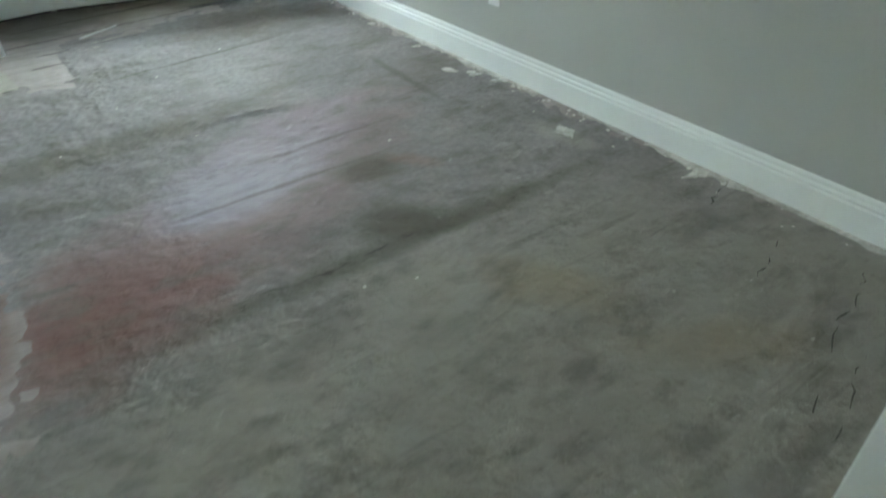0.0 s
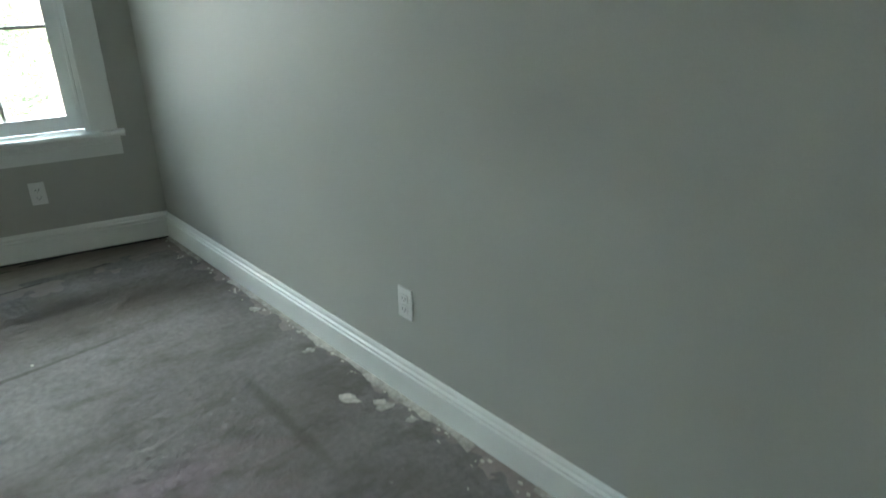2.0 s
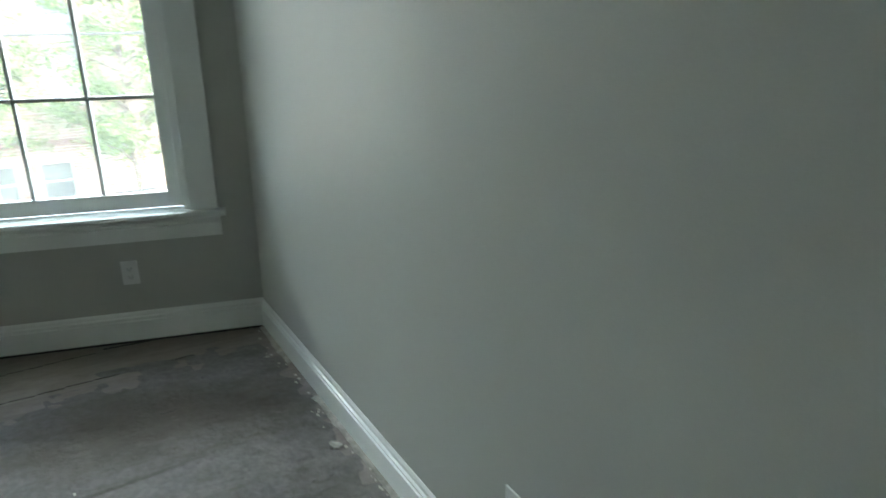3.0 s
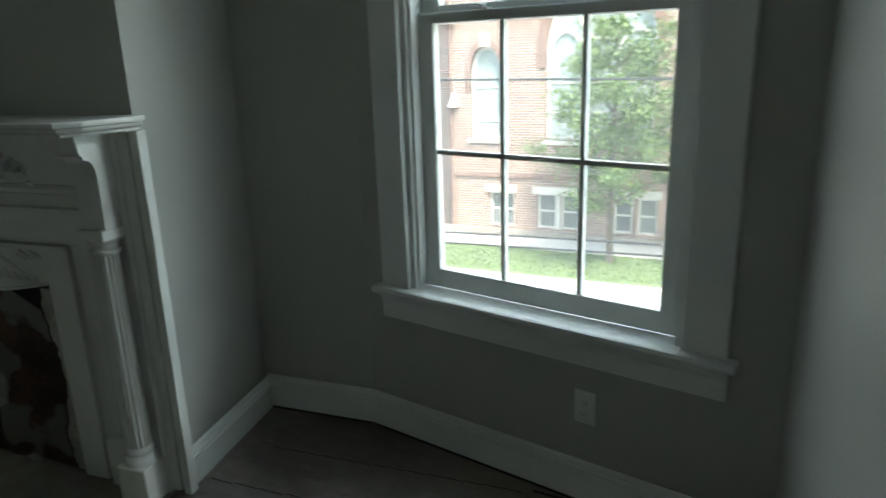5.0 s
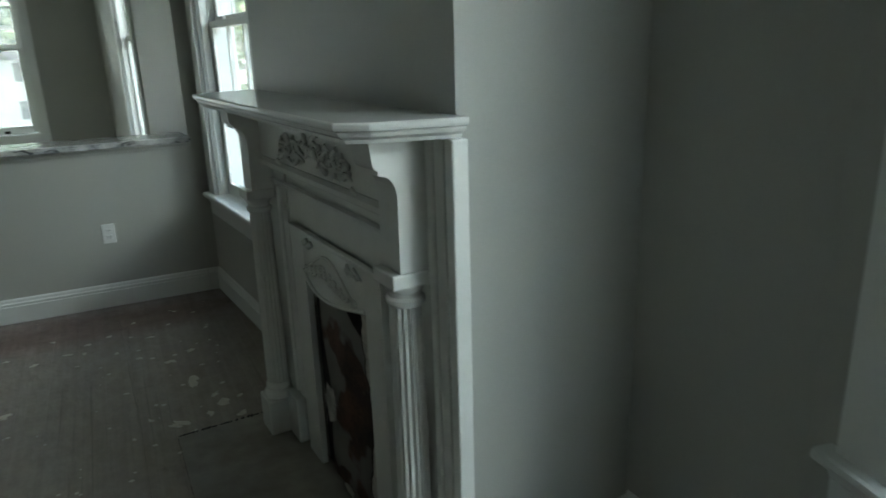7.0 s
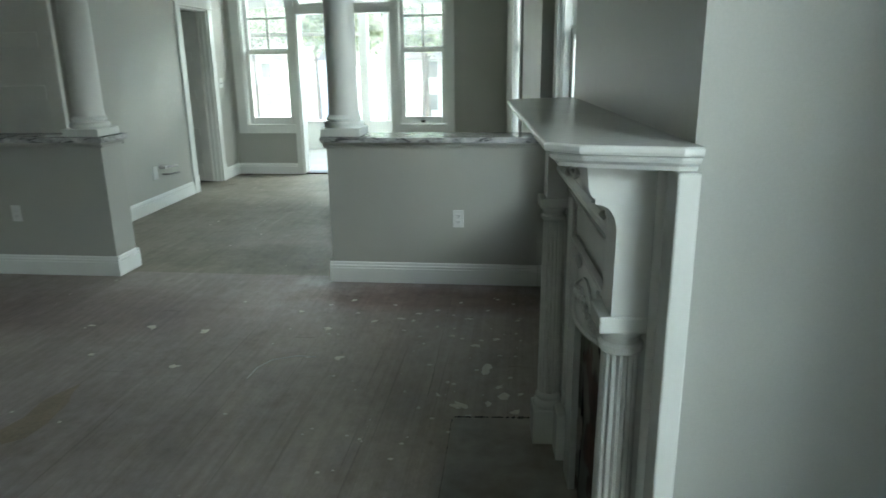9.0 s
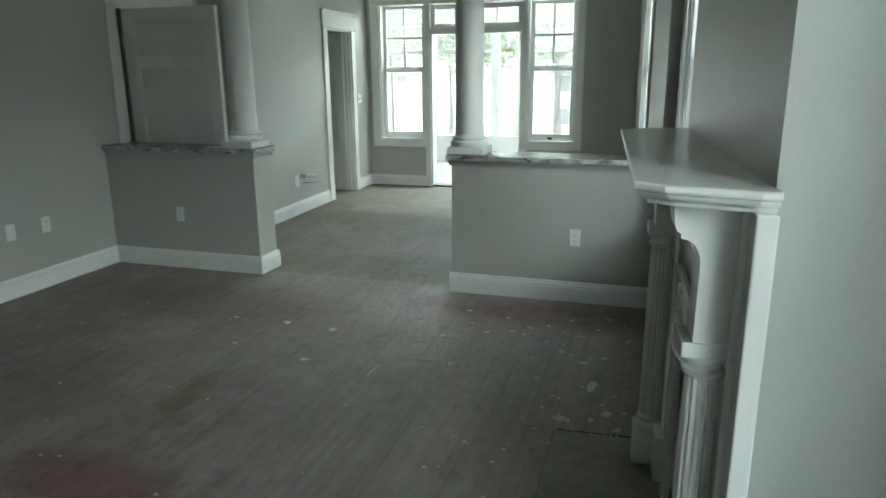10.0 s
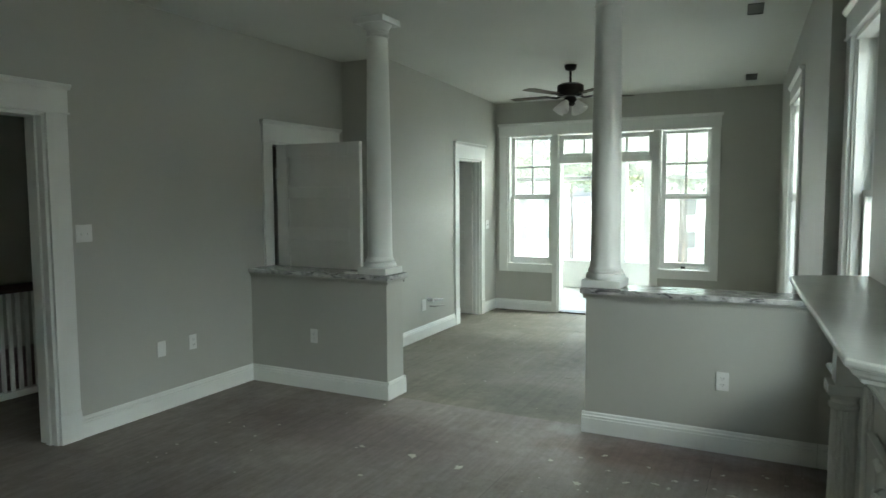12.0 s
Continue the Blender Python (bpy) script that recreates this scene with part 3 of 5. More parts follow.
def door_leaf(name, m, width, height, panels, label):
    """A panelled leaf: local x along its width from the hinge, local y its thickness."""
    w = thing(name, label, "door", m=m, kind="structure")
    st, t = 0.115, 0.042
    zs = [0.012 + 0.20]
    top = height - 0.11
    n = panels
    rail = 0.10
    h = (top - zs[0] - rail * (n - 1)) / n
    rows = [(0, 0, 0.012, st, t, height), (width - st, 0, 0.012, width, t, height), (st, 0, 0.012, width - st, t, zs[0]), (st, 0, top, width - st, t, height)]
    for i in range(1, n):
        z = zs[0] + i * h + (i - 1) * rail
        rows.append((st, 0, z, width - st, t, z + rail))
    part("stile_and_rail", boxes(*rows), DOORP, w, bevel=0.004)
    for i in range(n):
        z = zs[0] + i * (h + rail)
        part("panel", boxes((st - 0.004, t * 0.42, z - 0.004, width - st + 0.004, t * 0.58, z + h + 0.004)), DOORP, w)
        part("panel_moulding", boxes((st, t * 0.10, z, width - st, t * 0.90, z + 0.012), (st, t * 0.10, z + h - 0.012, width - st, t * 0.90, z + h),
                                     (st, t * 0.10, z + 0.012, st + 0.012, t * 0.90, z + h - 0.012), (width - st - 0.012, t * 0.10, z + 0.012, width - st, t * 0.90, z + h - 0.012)), DOORP, w)
    for z in (0.25, height - 0.25):
        bm = boxes((-0.004, -0.003, z - 0.045, 0.03, 0.0, z + 0.045))
        lathe(bm, [(0.006, z - 0.05), (0.006, z + 0.05)], -0.003, -0.006, 10)
        part("hinge", bm, TRIM, w)
    bm = bmesh.new()
    lathe(bm, [(0.011, 0), (0.011, 0.03), (0.024, 0.04), (0.028, 0.052), (0.022, 0.064), (0.006, 0.068)], 0, 0, 18)
    bm.transform(pose(width - 0.06, 0, 0.90, 90, 0, 0))
    part("knob", bm, BRONZE, w, "dark bronze round knob", smooth=True)
    return w


def outlet(m, s, z, kind="duplex"):
    if kind == "duplex":
        w = thing("wall_outlet", "white plastic duplex electrical outlet on the wall", "outlet", "wall outlets", m=m @ pose(s, 0, z))
    elif kind == "blank":
        w = thing("blank_wall_plate", "blank white plastic cover plate on the wall", "wall plate", m=m @ pose(s, 0, z))
    else:
        w = thing("light_switch", "white double light switch plate on the wall", "switch", m=m @ pose(s, 0, z))
    hw = 0.036 if kind != "switch" else 0.058
    part("plate", boxes((-hw, 0, -0.058, hw, 0.006, 0.058)), PLASTIC, w, bevel=0.003)
    if kind == "duplex":
        for dz in (-0.020, 0.020):
            so = part("socket", boxes((-0.017, 0.006, dz - 0.014, 0.017, 0.009, dz + 0.014)), PLASTIC, w, bevel=0.003)
            for r in ((-0.009, 0.0085, dz - 0.004, -0.0065, 0.0095, dz + 0.007), (0.0065, 0.0085, dz - 0.004, 0.009, 0.0095, dz + 0.005), (-0.002, 0.0085, dz - 0.010, 0.002, 0.0095, dz - 0.006)):
                part("slot", boxes(r), SLOT, so)
    if kind == "switch":
        for dx in (-0.023, 0.023):
            part("toggle", boxes((dx - 0.005, 0.006, -0.012, dx + 0.005, 0.016, 0.004)), PLASTIC, w, bevel=0.002)
    return w


# ---- plan ----
A = (-4.30, -0.195)
B = (0.0, -0.015)
C = (0.335, 1.455)
D = (0.305, 1.965)
E = (-0.300, 1.870)
F = (-0.4056, 3.278)
G = (-0.205, 2.94)
H = (-0.405, 4.985)
I = (-0.487, 4.985)
J = (-0.80, 9.392)
K = (-4.365, 9.392)
L = (-4.275, 6.37)
M = (-4.80, 6.37)
N = (-4.80, 1.10)
O = (-4.405, 1.10)

south, m_s, len_s = wall("wall_south", A, B, before=0.6, after=0.3)
bay, m_b, len_b = wall("wall_bay", B, C, [(0.285, 1.285, 0.60, 2.42)], before=0.0, after=0.02)
rec, m_r, len_r = wall("wall_recess", C, D, after=0.3)
m_e, len_e = wall_frame(D, E)
bm = bmesh.new()
prism(bm, [(0.62, 2.03), E, F, (0.2, 3.33), (0.62, 3.37)], 0, CEIL_Z, 2)
tagged(part("wall_chimney_breast", bm, PAINT), "projecting chimney breast painted greige", "wall", kind="structure")
m_f, len_f = wall_frame(E, F)
alcove, m_g, len_g = wall("wall_alcove", G, H, [(0.86, 1.84, 0.60, 2.42)], before=0.2, after=0.2)
stub, m_h, len_h = wall("wall_stub", H, (I[0] + 0.012, I[1]), before=0.1, thick=0.2)
east, m_i, len_i = wall("wall_east", I, J, [(1.72, 2.66, 0.60, 2.42)], after=0.2)
north, m_j, len_j = wall("wall_north", J, K, [(0.739, 1.356, 0.62, 2.396), (1.436, 2.661, 0, 2.396), (2.737, 3.381, 0.62, 2.396)], before=0.3, after=0.3)
west2, m_k, len_k = wall("wall_west_far", K, L, [(0.58, 1.29, 0, 2.05)], before=0.2, thick=0.13)
jog, m_l, len_l = wall("wall_jog", (L[0] - 0.128, L[1]), M, after=0.2)
west, m_m, len_m = wall("wall_west", M, N, [(0.209, 1.092, 0, 2.08), (3.151, 4.05, 0, 2.125)], before=0.0, after=0.2)
clos, m_n, len_n = wall("wall_closet", N, (O[0] - 0.128, O[1]), before=0.2)
clos2, m_o, len_o = wall("wall_closet_side", O, (-4.345, -0.197), after=0.2, thick=0.13)

for m, a, b in ((m_s, -0.04, len_s), (m_b, 0, len_b), (m_r, 0, len_r), (m_e, 0, len_e - 0.02), (m_g, 0.345, len_g), (m_h, 0, len_h), (m_i, -0.0, len_i), (m_j, 0, 1.356), (m_j, 2.737, len_j),
                (m_k, 0, 0.461), (m_k, 1.409, len_k + 0.016), (m_l, -0.144, len_l), (m_m, 0, 0.09), (m_m, 1.21, 1.383), (m_m, 1.385, 3.007), (m_m, 4.194, len_m), (m_n, 0, len_n - 0.008), (m_o, 0.004, len_o)):
    baseboard(m, a, b, 0.012 if m in (m_b, m_r) else 0.004)

# dark strips painting the gap's shade under the lifted boards by the first window
for m, b in ((m_b, len_b), (m_r, len_r)):
    tagged(part("baseboard_gap_shade", boxes((0.02, 0.004, 0.001, b - 0.02, 0.0185, 0.0115)), DIRTSHADE, m=m), "dark strip standing in for shade under the raised baseboard", "gap", kind="structure")

# ceiling and outside roof slab
bm = bmesh.new()
# the underside sags a little towards the porch front
prism(bm, [(-0.6, CEIL_Z), (6.4, CEIL_Z), (9.4, CEIL_Z - 0.105), (9.7, CEIL_Z - 0.1155), (9.7, CEIL_Z + 0.2), (-0.6, CEIL_Z + 0.2)], -5.1, 0.75)
tagged(part("ceiling", bm, CEIL), "flat painted pale ceiling", "ceiling", kind="structure")

# windows
window("window_1", m_b, 0.285, 1.285, z0=0.629, meet=1.584, stile=0.070, spread=0.284)
window("window_2", m_g, 0.86, 1.84, stile=0.065, spread=0.275)
window("window_3", m_i, 1.72, 2.66, cols=2, rows=1)


def french_unit():
    """Glazed door opening with transom between two sidelight windows, all in one broad casing."""
    w = thing("door_french_unit", "broad white casing with sidelight windows, transom and open doorway", "door", m=m_j, kind="structure")
    s0, s1, z1 = 0.647, 3.506, 2.396
    casing_head(w, s0, s1, z1, 0.16)
    for a, b, z in ((s0, 0.739, 0.54), (1.356, 1.436, 0.004), (2.661, 2.737, 0.004), (3.381, s1, 0.54)):
        side_casing(w, a, b, z, z1)
    for a, b in ((0.739, 1.356), (2.737, 3.381)):
        part("apron_board", boxes((a, 0, 0.54, b, 0.021, 0.655)), TRIM, w, bevel=0.003)
        for x in (a, b - 0.018):
            part("jamb", boxes((x, -THICK, 0.62, x + 0.018, 0, z1)), TRIM, w)
        sash(w, "lower_sash", a + 0.018, b - 0.018, 0.66, 1.575, -0.05, 1, 1, low=0.08, stile=0.052)
        sash(w, "upper_sash", a + 0.018, b - 0.018, 1.545, z1 - 0.01, -0.09, 2, 2, bar=0.012, stile=0.052)
    part("transom_bar", boxes((1.436, -THICK, 2.015, 2.661, 0.021, 2.10)), TRIM, w, bevel=0.003)
    sash(w, "transom_sash", 1.436, 2.661, 2.10, z1 - 0.01, -0.04, 4, 1, stile=0.06, low=0.045, high=0.06, bar=0.012)
    for a in (1.436, 2.641):
        part("door_jamb", boxes((a, -THICK - 0.01, 0.003, a + 0.02, 0, 2.015)), TRIM, w)
    part("threshold", boxes((1.456, -THICK - 0.02, 0.003, 2.641, 0.01, 0.02)), DARKWOOD, w)
    bm = boxes((1.02, 0.021, 0.675, 1.075, 0.028, 0.705))
    tube(bm, [(1.025, 0.03, 0.69), (1.047, 0.045, 0.688), (1.07, 0.03, 0.69)], 0.005)
    part("sash_lift", bm, BRONZE, w, "dark metal sash lift")


french_unit()

# doors of the left side
door_case("door_frame_1", m_m, 0.209, 1.092, 2.08, tall=0.176)
door_leaf("door_1", pose(-4.780, 5.325, 0, 0, 0, 0.0), 0.895, 2.055, 5, "open white painted panelled interior door")
door_case("door_frame_2", m_m, 3.151, 4.05, 2.125, cas=0.14, tall=0.176)
door_case("door_frame_3", m_k, 0.58, 1.29, 2.05, depth=0.13)
door_leaf("door_3", pose(-4.44, 8.80, 0, 0, 0, 176), 0.72, 2.03, 4, "open white painted panelled door in a dim closet")

# white corner casing at the end of the closet wall
w = thing("trim_corner_casing", "white painted corner casing with plinth at the closet wall", "trim", m=pose(O[0], O[1], 0), kind="structure")
part("casing_board", boxes((-0.125, 0.0, 0.2, 0.021, 0.021, 2.15), (0.0, -0.06, 0.2, 0.021, 0.0, 2.15)), TRIM, w, bevel=0.003)
part("plinth_block", boxes((-0.130, 0.0, 0.003, 0.027, 0.027, 0.2), (0.0, -0.064, 0.003, 0.027, 0.0, 0.2)), TRIM, w, bevel=0.004)

# half walls with granite caps and columns


def half_wall(name, x0, x1, free):
    y0, y1, z = 4.985, 5.230, 0.947
    w = thing(name, "low greige partition wall with white baseboard and trim", "half wall", "half walls", kind="structure")
    part("partition", boxes((x0, y0, 0, x1, y1, z)), PAINT, w, bevel=0.003)
    lo, hi = (x0, x1 + 0.017) if free > 0 else (x0 - 0.017, x1)
    for m, a, b in ((pose(0, y0, 0, 0, 0, 180), -hi, -lo), (pose(0, y1, 0), lo, hi)):
        bm = bmesh.new()
        prism(bm, [(d, zz + 0.004) for d, zz in BASE], a, b)
        part("skirting", bm, TRIM, w, m=m)
        bm = bmesh.new()
        prism(bm, [(0, z - 0.035), (0.006, z - 0.035), (0.010, z - 0.020), (0.022, z - 0.006), (0.022, z), (0, z)], a, b)
        part("cove_trim", bm, PAINT, w, m=m)
    m = pose(x1, 0, 0, 0, 0, -90) if free > 0 else pose(x0, 0, 0, 0, 0, 90)
    a, b = (-y1, -y0) if free > 0 else (y0, y1)
    bm = bmesh.new()
    prism(bm, [(d, zz + 0.004) for d, zz in BASE], a, b)
    part("skirting", bm, TRIM, w, m=m)
    bm = bmesh.new()
    prism(bm, [(0, z - 0.035), (0.006, z - 0.035), (0.010, z - 0.020), (0.022, z - 0.006), (0.022, z), (0, z)], a, b)
    part("cove_trim", bm, PAINT, w, m=m)
    e0, e1 = (x0, x1 + 0.035) if free > 0 else (x0 - 0.035, x1)
    bm = bmesh.new()
    prism(bm, [(e0, y0 - 0.035), (e1, y0 - 0.035), (e1, y1 + 0.035), (e0, y1 + 0.035)], z, z + 0.035, 2)
    tagged(part("granite_cap", bm, GRANITE, bevel=0.005), "polished grey and black veined granite slab on the half wall", "countertop", "granite caps")


half_wall("half_wall_1", -4.800, -3.420, 1)
half_wall("half_wall_2", -1.855, -0.4775, -1)


def column(x, y):
    z = 0.983
    w = thing("column", "smooth white painted round column on a square base, standing on granite", "column", "room divider columns", m=pose(x, y, 0))
    part("plinth", boxes((-0.130, -0.130, z, 0.130, 0.130, z + 0.052)), TRIM, w, bevel=0.006)
    bm = bmesh.new()
    z += 0.052
    lathe(bm, [(0.122, z), (0.130, z + 0.012), (0.130, z + 0.026), (0.122, z + 0.038), (0.108, z + 0.040), (0.108, z + 0.046), (0.115, z + 0.052), (0.115, z + 0.062), (0.106, z + 0.070), (0.101, z + 0.085)], n=40)
    part("base_moulding", bm, TRIM, w, smooth=True)
    bm = bmesh.new()
    top = CEIL_Z - 0.145
    lathe(bm, [(0.101, z + 0.084), (0.098, z + 0.14), (0.097, z + 0.5), (0.094, z + 0.95), (0.088, z + 1.4), (0.082, top)], n=48)
    part("shaft", bm, TRIM, w, smooth=True)
    bm = bmesh.new()
    lathe(bm, [(0.083, top - 0.002), (0.092, top + 0.004), (0.092, top + 0.014), (0.083, top + 0.020), (0.083, top + 0.045), (0.090, top + 0.050), (0.092, top + 0.062), (0.108, top + 0.085), (0.114, top + 0.098)], n=40)
    part("capital", bm, TRIM, w, smooth=True)
    part("abacus", boxes((-0.132, -0.132, top + 0.098, 0.132, 0.132, CEIL_Z - 0.0005)), TRIM, w, bevel=0.004)
    return w


column(-3.555, 5.11)
column(-1.760, 5.11)

# wall plates
outlet(m_s, 2.26, 0.379)
outlet(m_b, 0.580, 0.352)
outlet(wall_frame((-0.42, 4.985), (-2, 4.985))[0], 0.578, 0.451)
outlet(wall_frame((-3.4, 4.985), (-4.8, 4.985))[0], 0.727, 0.449)
outlet(m_m, 6.37 - 4.325, 0.465)
outlet(m_m, 6.37 - 4.030, 0.468, "blank")
outlet(m_m, 6.37 - 3.449, 1.362, "switch")
outlet(m_k, 0.34, 1.20, "switch")

# ---- fireplace ----


def fireplace():
    w = thing("fireplace_mantel", "old white painted wooden mantelpiece with columns and carved ornament", "fireplace", m=m_f)
    n = 1.36
    # back boards with side strips
    part("back_board", boxes((0.008, 0.0, 0.01, 0.280, 0.030, 1.275)), OLDTRIM, w)
    part("back_board", boxes((n - 0.280, 0.0, 0.01, n - 0.008, 0.030, 1.275)), OLDTRIM, w)
    part("breast_board", boxes((0.284, 0.0, 0.893, n - 0.284, 0.024, 1.275)), OLDTRIM, w)
    for a in (0.284, n - 0.330):
        part("filler_board", boxes((a, 0.0, 0.01, a + 0.046 - (0.012 if a < 0.5 else 0), 0.024, 0.892)), OLDTRIM, w)
    for a in (-0.040, n + 0.008):
        part("edge_strip", boxes((a, -0.004, 0.004, a + 0.032, 0.036, 1.275)), OLDTRIM, w, bevel=0.004)
    for c in (0.056, n - 0.056, 0.216, n - 0.216):
        bm = bmesh.new()
        lathe(bm, [(0.013, 0.004 if c < 0.1 or c > n - 0.1 else 0.20), (0.013, 1.275 if c < 0.1 or c > n - 0.1 else 1.0)], c, 0.031, 14)
        part("bead_moulding", bm, OLDTRIM, w, smooth=True)
    # shelf with clipped corners and a moulded edge
    def outline(o):
        return [(-0.030 - o, -0.004), (n + 0.030 + o, -0.004), (n + 0.030 + o, 0.030), (n - 0.012 + o, 0.185 + o * 0.7), (n - 0.05 + o * 0.3, 0.236 + o), (0.05 - o * 0.3, 0.236 + o), (0.012 - o, 0.185 + o * 0.7), (-0.030 - o, 0.030)]
    bm = bmesh.new()
    levels = ((-0.014, 1.275), (-0.012, 1.283), (0.0, 1.290), (0.004, 1.296), (0.004, 1.300), (0.012, 1.303), (0.014, 1.308), (0.014, 1.316), (0.010, 1.319))
    rings = [[bm.verts.new((x, y, z)) for x, y in outline(o)] for o, z in levels]
    for p, q in zip(rings, rings[1:]):
        for i in range(8):
            bm.faces.new((p[i], p[(i + 1) % 8], q[(i + 1) % 8], q[i]))
    bm.faces.new(rings[0])
    bm.faces.new(rings[-1])
    part("shelf", bm, OLDTRIM, w, bevel=0.0015)
    # frieze box with its lower mouldings
    part("frieze", boxes((0.162, 0.030, 1.105, n - 0.162, 0.068, 1.275)), OLDTRIM, w, bevel=0.004)
    bm = bmesh.new()
    prism(bm, [(0.030, 1.062), (0.052, 1.062), (0.056, 1.070), (0.066, 1.078), (0.080, 1.080), (0.080, 1.094), (0.068, 1.105), (0.030, 1.105)], 0.162, n - 0.162)
    part("frieze_moulding", bm, OLDTRIM, w)
    bm = bmesh.new()
    prism(bm, [(0.030, 1.005), (0.040, 1.008), (0.042, 1.018), (0.030, 1.024)], 0.162, n - 0.162)
    part("lower_moulding", bm, OLDTRIM, w)
    # carved scrolls on the frieze
    bm = bmesh.new()
    rnd = random.Random(4)
    cx, cz = n / 2, 1.172

    def scroll(x, z, r, turn, turns, flip):
        pts = []
        for k in range(20):
            a = turn + flip * k / 19 * turns * 2 * math.pi
            rr = r * (1 - 0.78 * k / 19)
            pts.append((x + rr * math.cos(a), 0.072 + 0.004 * math.sin(k * 0.7), z + rr * math.sin(a)))
        tube(bm, pts, [0.009 - 0.005 * k / 19 for k in range(20)], 6)
    for sgn in (-1, 1):
        scroll(cx + sgn * 0.062, cz + 0.012, 0.044, 1.6, 1.2, sgn)
        scroll(cx + sgn * 0.132, cz - 0.008, 0.040, -1.2, 1.1, -sgn)
        scroll(cx + sgn * 0.205, cz - 0.002, 0.034, 1.4, 1.1, sgn)
        scroll(cx + sgn * 0.268, cz - 0.020, 0.025, -1.0, 1.0, -sgn)
        for k in range(11):
            x = cx + sgn * (0.02 + 0.028 * k)
            z = cz + 0.035 * math.sin(k * 1.7 + 0.6) - 0.0022 * k * k * 0.15
            tube(bm, [(x - 0.014, 0.070, z - 0.008), (x, 0.078, z + 0.006 * rnd.choice((-1, 1))), (x + 0.016, 0.070, z + 0.010)], [0.003, 0.008, 0.003], 6)
    lathe(bm, [(0.016, 0), (0.014, 0.006), (0.006, 0.011)], 0, 0, 14)
    bmesh.ops.transform(bm, matrix=pose(cx, 0.068, cz, -90, 0, 0), verts=bm.verts[-42:])
    tagged(part("carved_ornament", bm, OLDTRIM, w, "raised floral scroll carving painted white", smooth=True), kind="stuff")
    # columns with corbels
    for c in (0.110, n - 0.110):
        y = 0.080
        part("column_base", boxes((c - 0.060, 0.030, 0.004, c + 0.060, 0.142, 0.150)), OLDTRIM, w, bevel=0.006)
        k0, k1 = (c + 0.060, 0.280) if c < 0.5 else (n - 0.280, c - 0.060)
        if k1 > k0:
            part("plinth", boxes((k0, 0.030, 0.004, k1, 0.066, 0.190)), OLDTRIM, w, bevel=0.005)
        bm = bmesh.new()
        lathe(bm, [(0.056, 0.150), (0.058, 0.162), (0.054, 0.176), (0.045, 0.184), (0.048, 0.192), (0.048, 0.202), (0.041, 0.212)], c, y, 32)
        part("base_ring", bm, OLDTRIM, w, smooth=True)
        bm = bmesh.new()
        lathe(bm, [(0.042, 0.211), (0.042, 0.28), (0.040, 0.60), (0.037, 0.895)], c, y, 96, 16, 0.006)
        part("fluted_shaft", bm, OLDTRIM, w, "fluted white painted shaft")
        bm = bmesh.new()
        lathe(bm, [(0.038, 0.894), (0.045, 0.900), (0.046, 0.906), (0.045, 0.912), (0.038, 0.917), (0.038, 0.926), (0.040, 0.927), (0.040, 0.930), (0.047, 0.938), (0.050, 0.946)], c, y, 32)
        part("capital", bm, OLDTRIM, w, smooth=True)
        part("capital_block", boxes((c - 0.052, 0.030, 0.946, c + 0.052, 0.134, 0.981)), OLDTRIM, w, bevel=0.004)
        bm = bmesh.new()
        prof = [(0.030, 0.981), (0.112, 0.981), (0.110, 1.130)]
        prof += [(0.110 + 0.034 * (1 - math.cos(t)), 1.146 + 0.054 * math.sin(t)) for t in [k * math.pi / 16 for k in range(9)]]
        prof += [(0.152, 1.202), (0.152, 1.212)]
        prof += [(0.152 + 0.014 * math.sin(t), 1.212 + 0.03 * (1 - math.cos(t))) for t in [k * math.pi / 12 for k in range(1, 7)]]
        prof += [(0.170, 1.275), (0.030, 1.275)]
        prism(bm, prof, c - 0.047, c + 0.047)
        part("corbel", bm, OLDTRIM, w, "scroll-cut white bracket under the shelf")
    # iron surround with relief
    a0, a1, zt = 0.320, n - 0.332, 0.880
    o0, o1 = 0.425, 0.905
    zs, bow = 0.752, 0.032
    bm = boxes((a0, 0.022, 0.006, o0, 0.044, zt), (o1, 0.022, 0.006, a1, 0.044, zt))

    def hood(f, g):
        """A point of the bowed hood: f across, g from its lower lip up."""
        return (o0 + (o1 - o0) * f, 0.044 + bow * math.sin(math.pi * f) * (1 - g) ** 0.8, zs - 0.026 * math.sin(math.pi * f) * (1 - g) + (zt - zs) * g)
    rows = [[bm.verts.new(hood(i / 16, j / 6)) for i in range(17)] for j in range(7)]
    back = [bm.verts.new((o0 + (o1 - o0) * i / 16, 0.022, zs)) for i in range(17)]
    for p, q in zip([back] + rows, rows):
        for i in range(16):
            bm.faces.new((p[i], p[i + 1], q[i + 1], q[i]))
    part("iron_surround", bm, OLDTRIM, w, "cast iron surround under chipped white paint")
    bm = bmesh.new()

    def relief(path, r, k=6):
        tube(bm, [(p[0], p[1] + 0.003, p[2]) for p in (hood(*q) for q in path)], r, k)
    relief([(i / 16, 0.03) for i in range(17)], 0.006)
    relief([(0.08 + 0.84 * i / 18, 0.12 + 0.70 * math.sin(math.pi * i / 18)) for i in range(19)], 0.005)
    for sgn in (-1, 1):
        for j in range(5):
            f0, g0, r = 0.5 + sgn * (0.05 + 0.085 * j), 0.50 - 0.075 * j, 0.058 - 0.005 * j
            relief([(f0 + r * (1 - 0.7 * q / 13) * math.cos(0.5 + sgn * q / 13 * 6.3), g0 + 2.3 * r * (1 - 0.7 * q / 13) * math.sin(0.5 + sgn * q / 13 * 6.3)) for q in range(14)], 0.0055, 5)
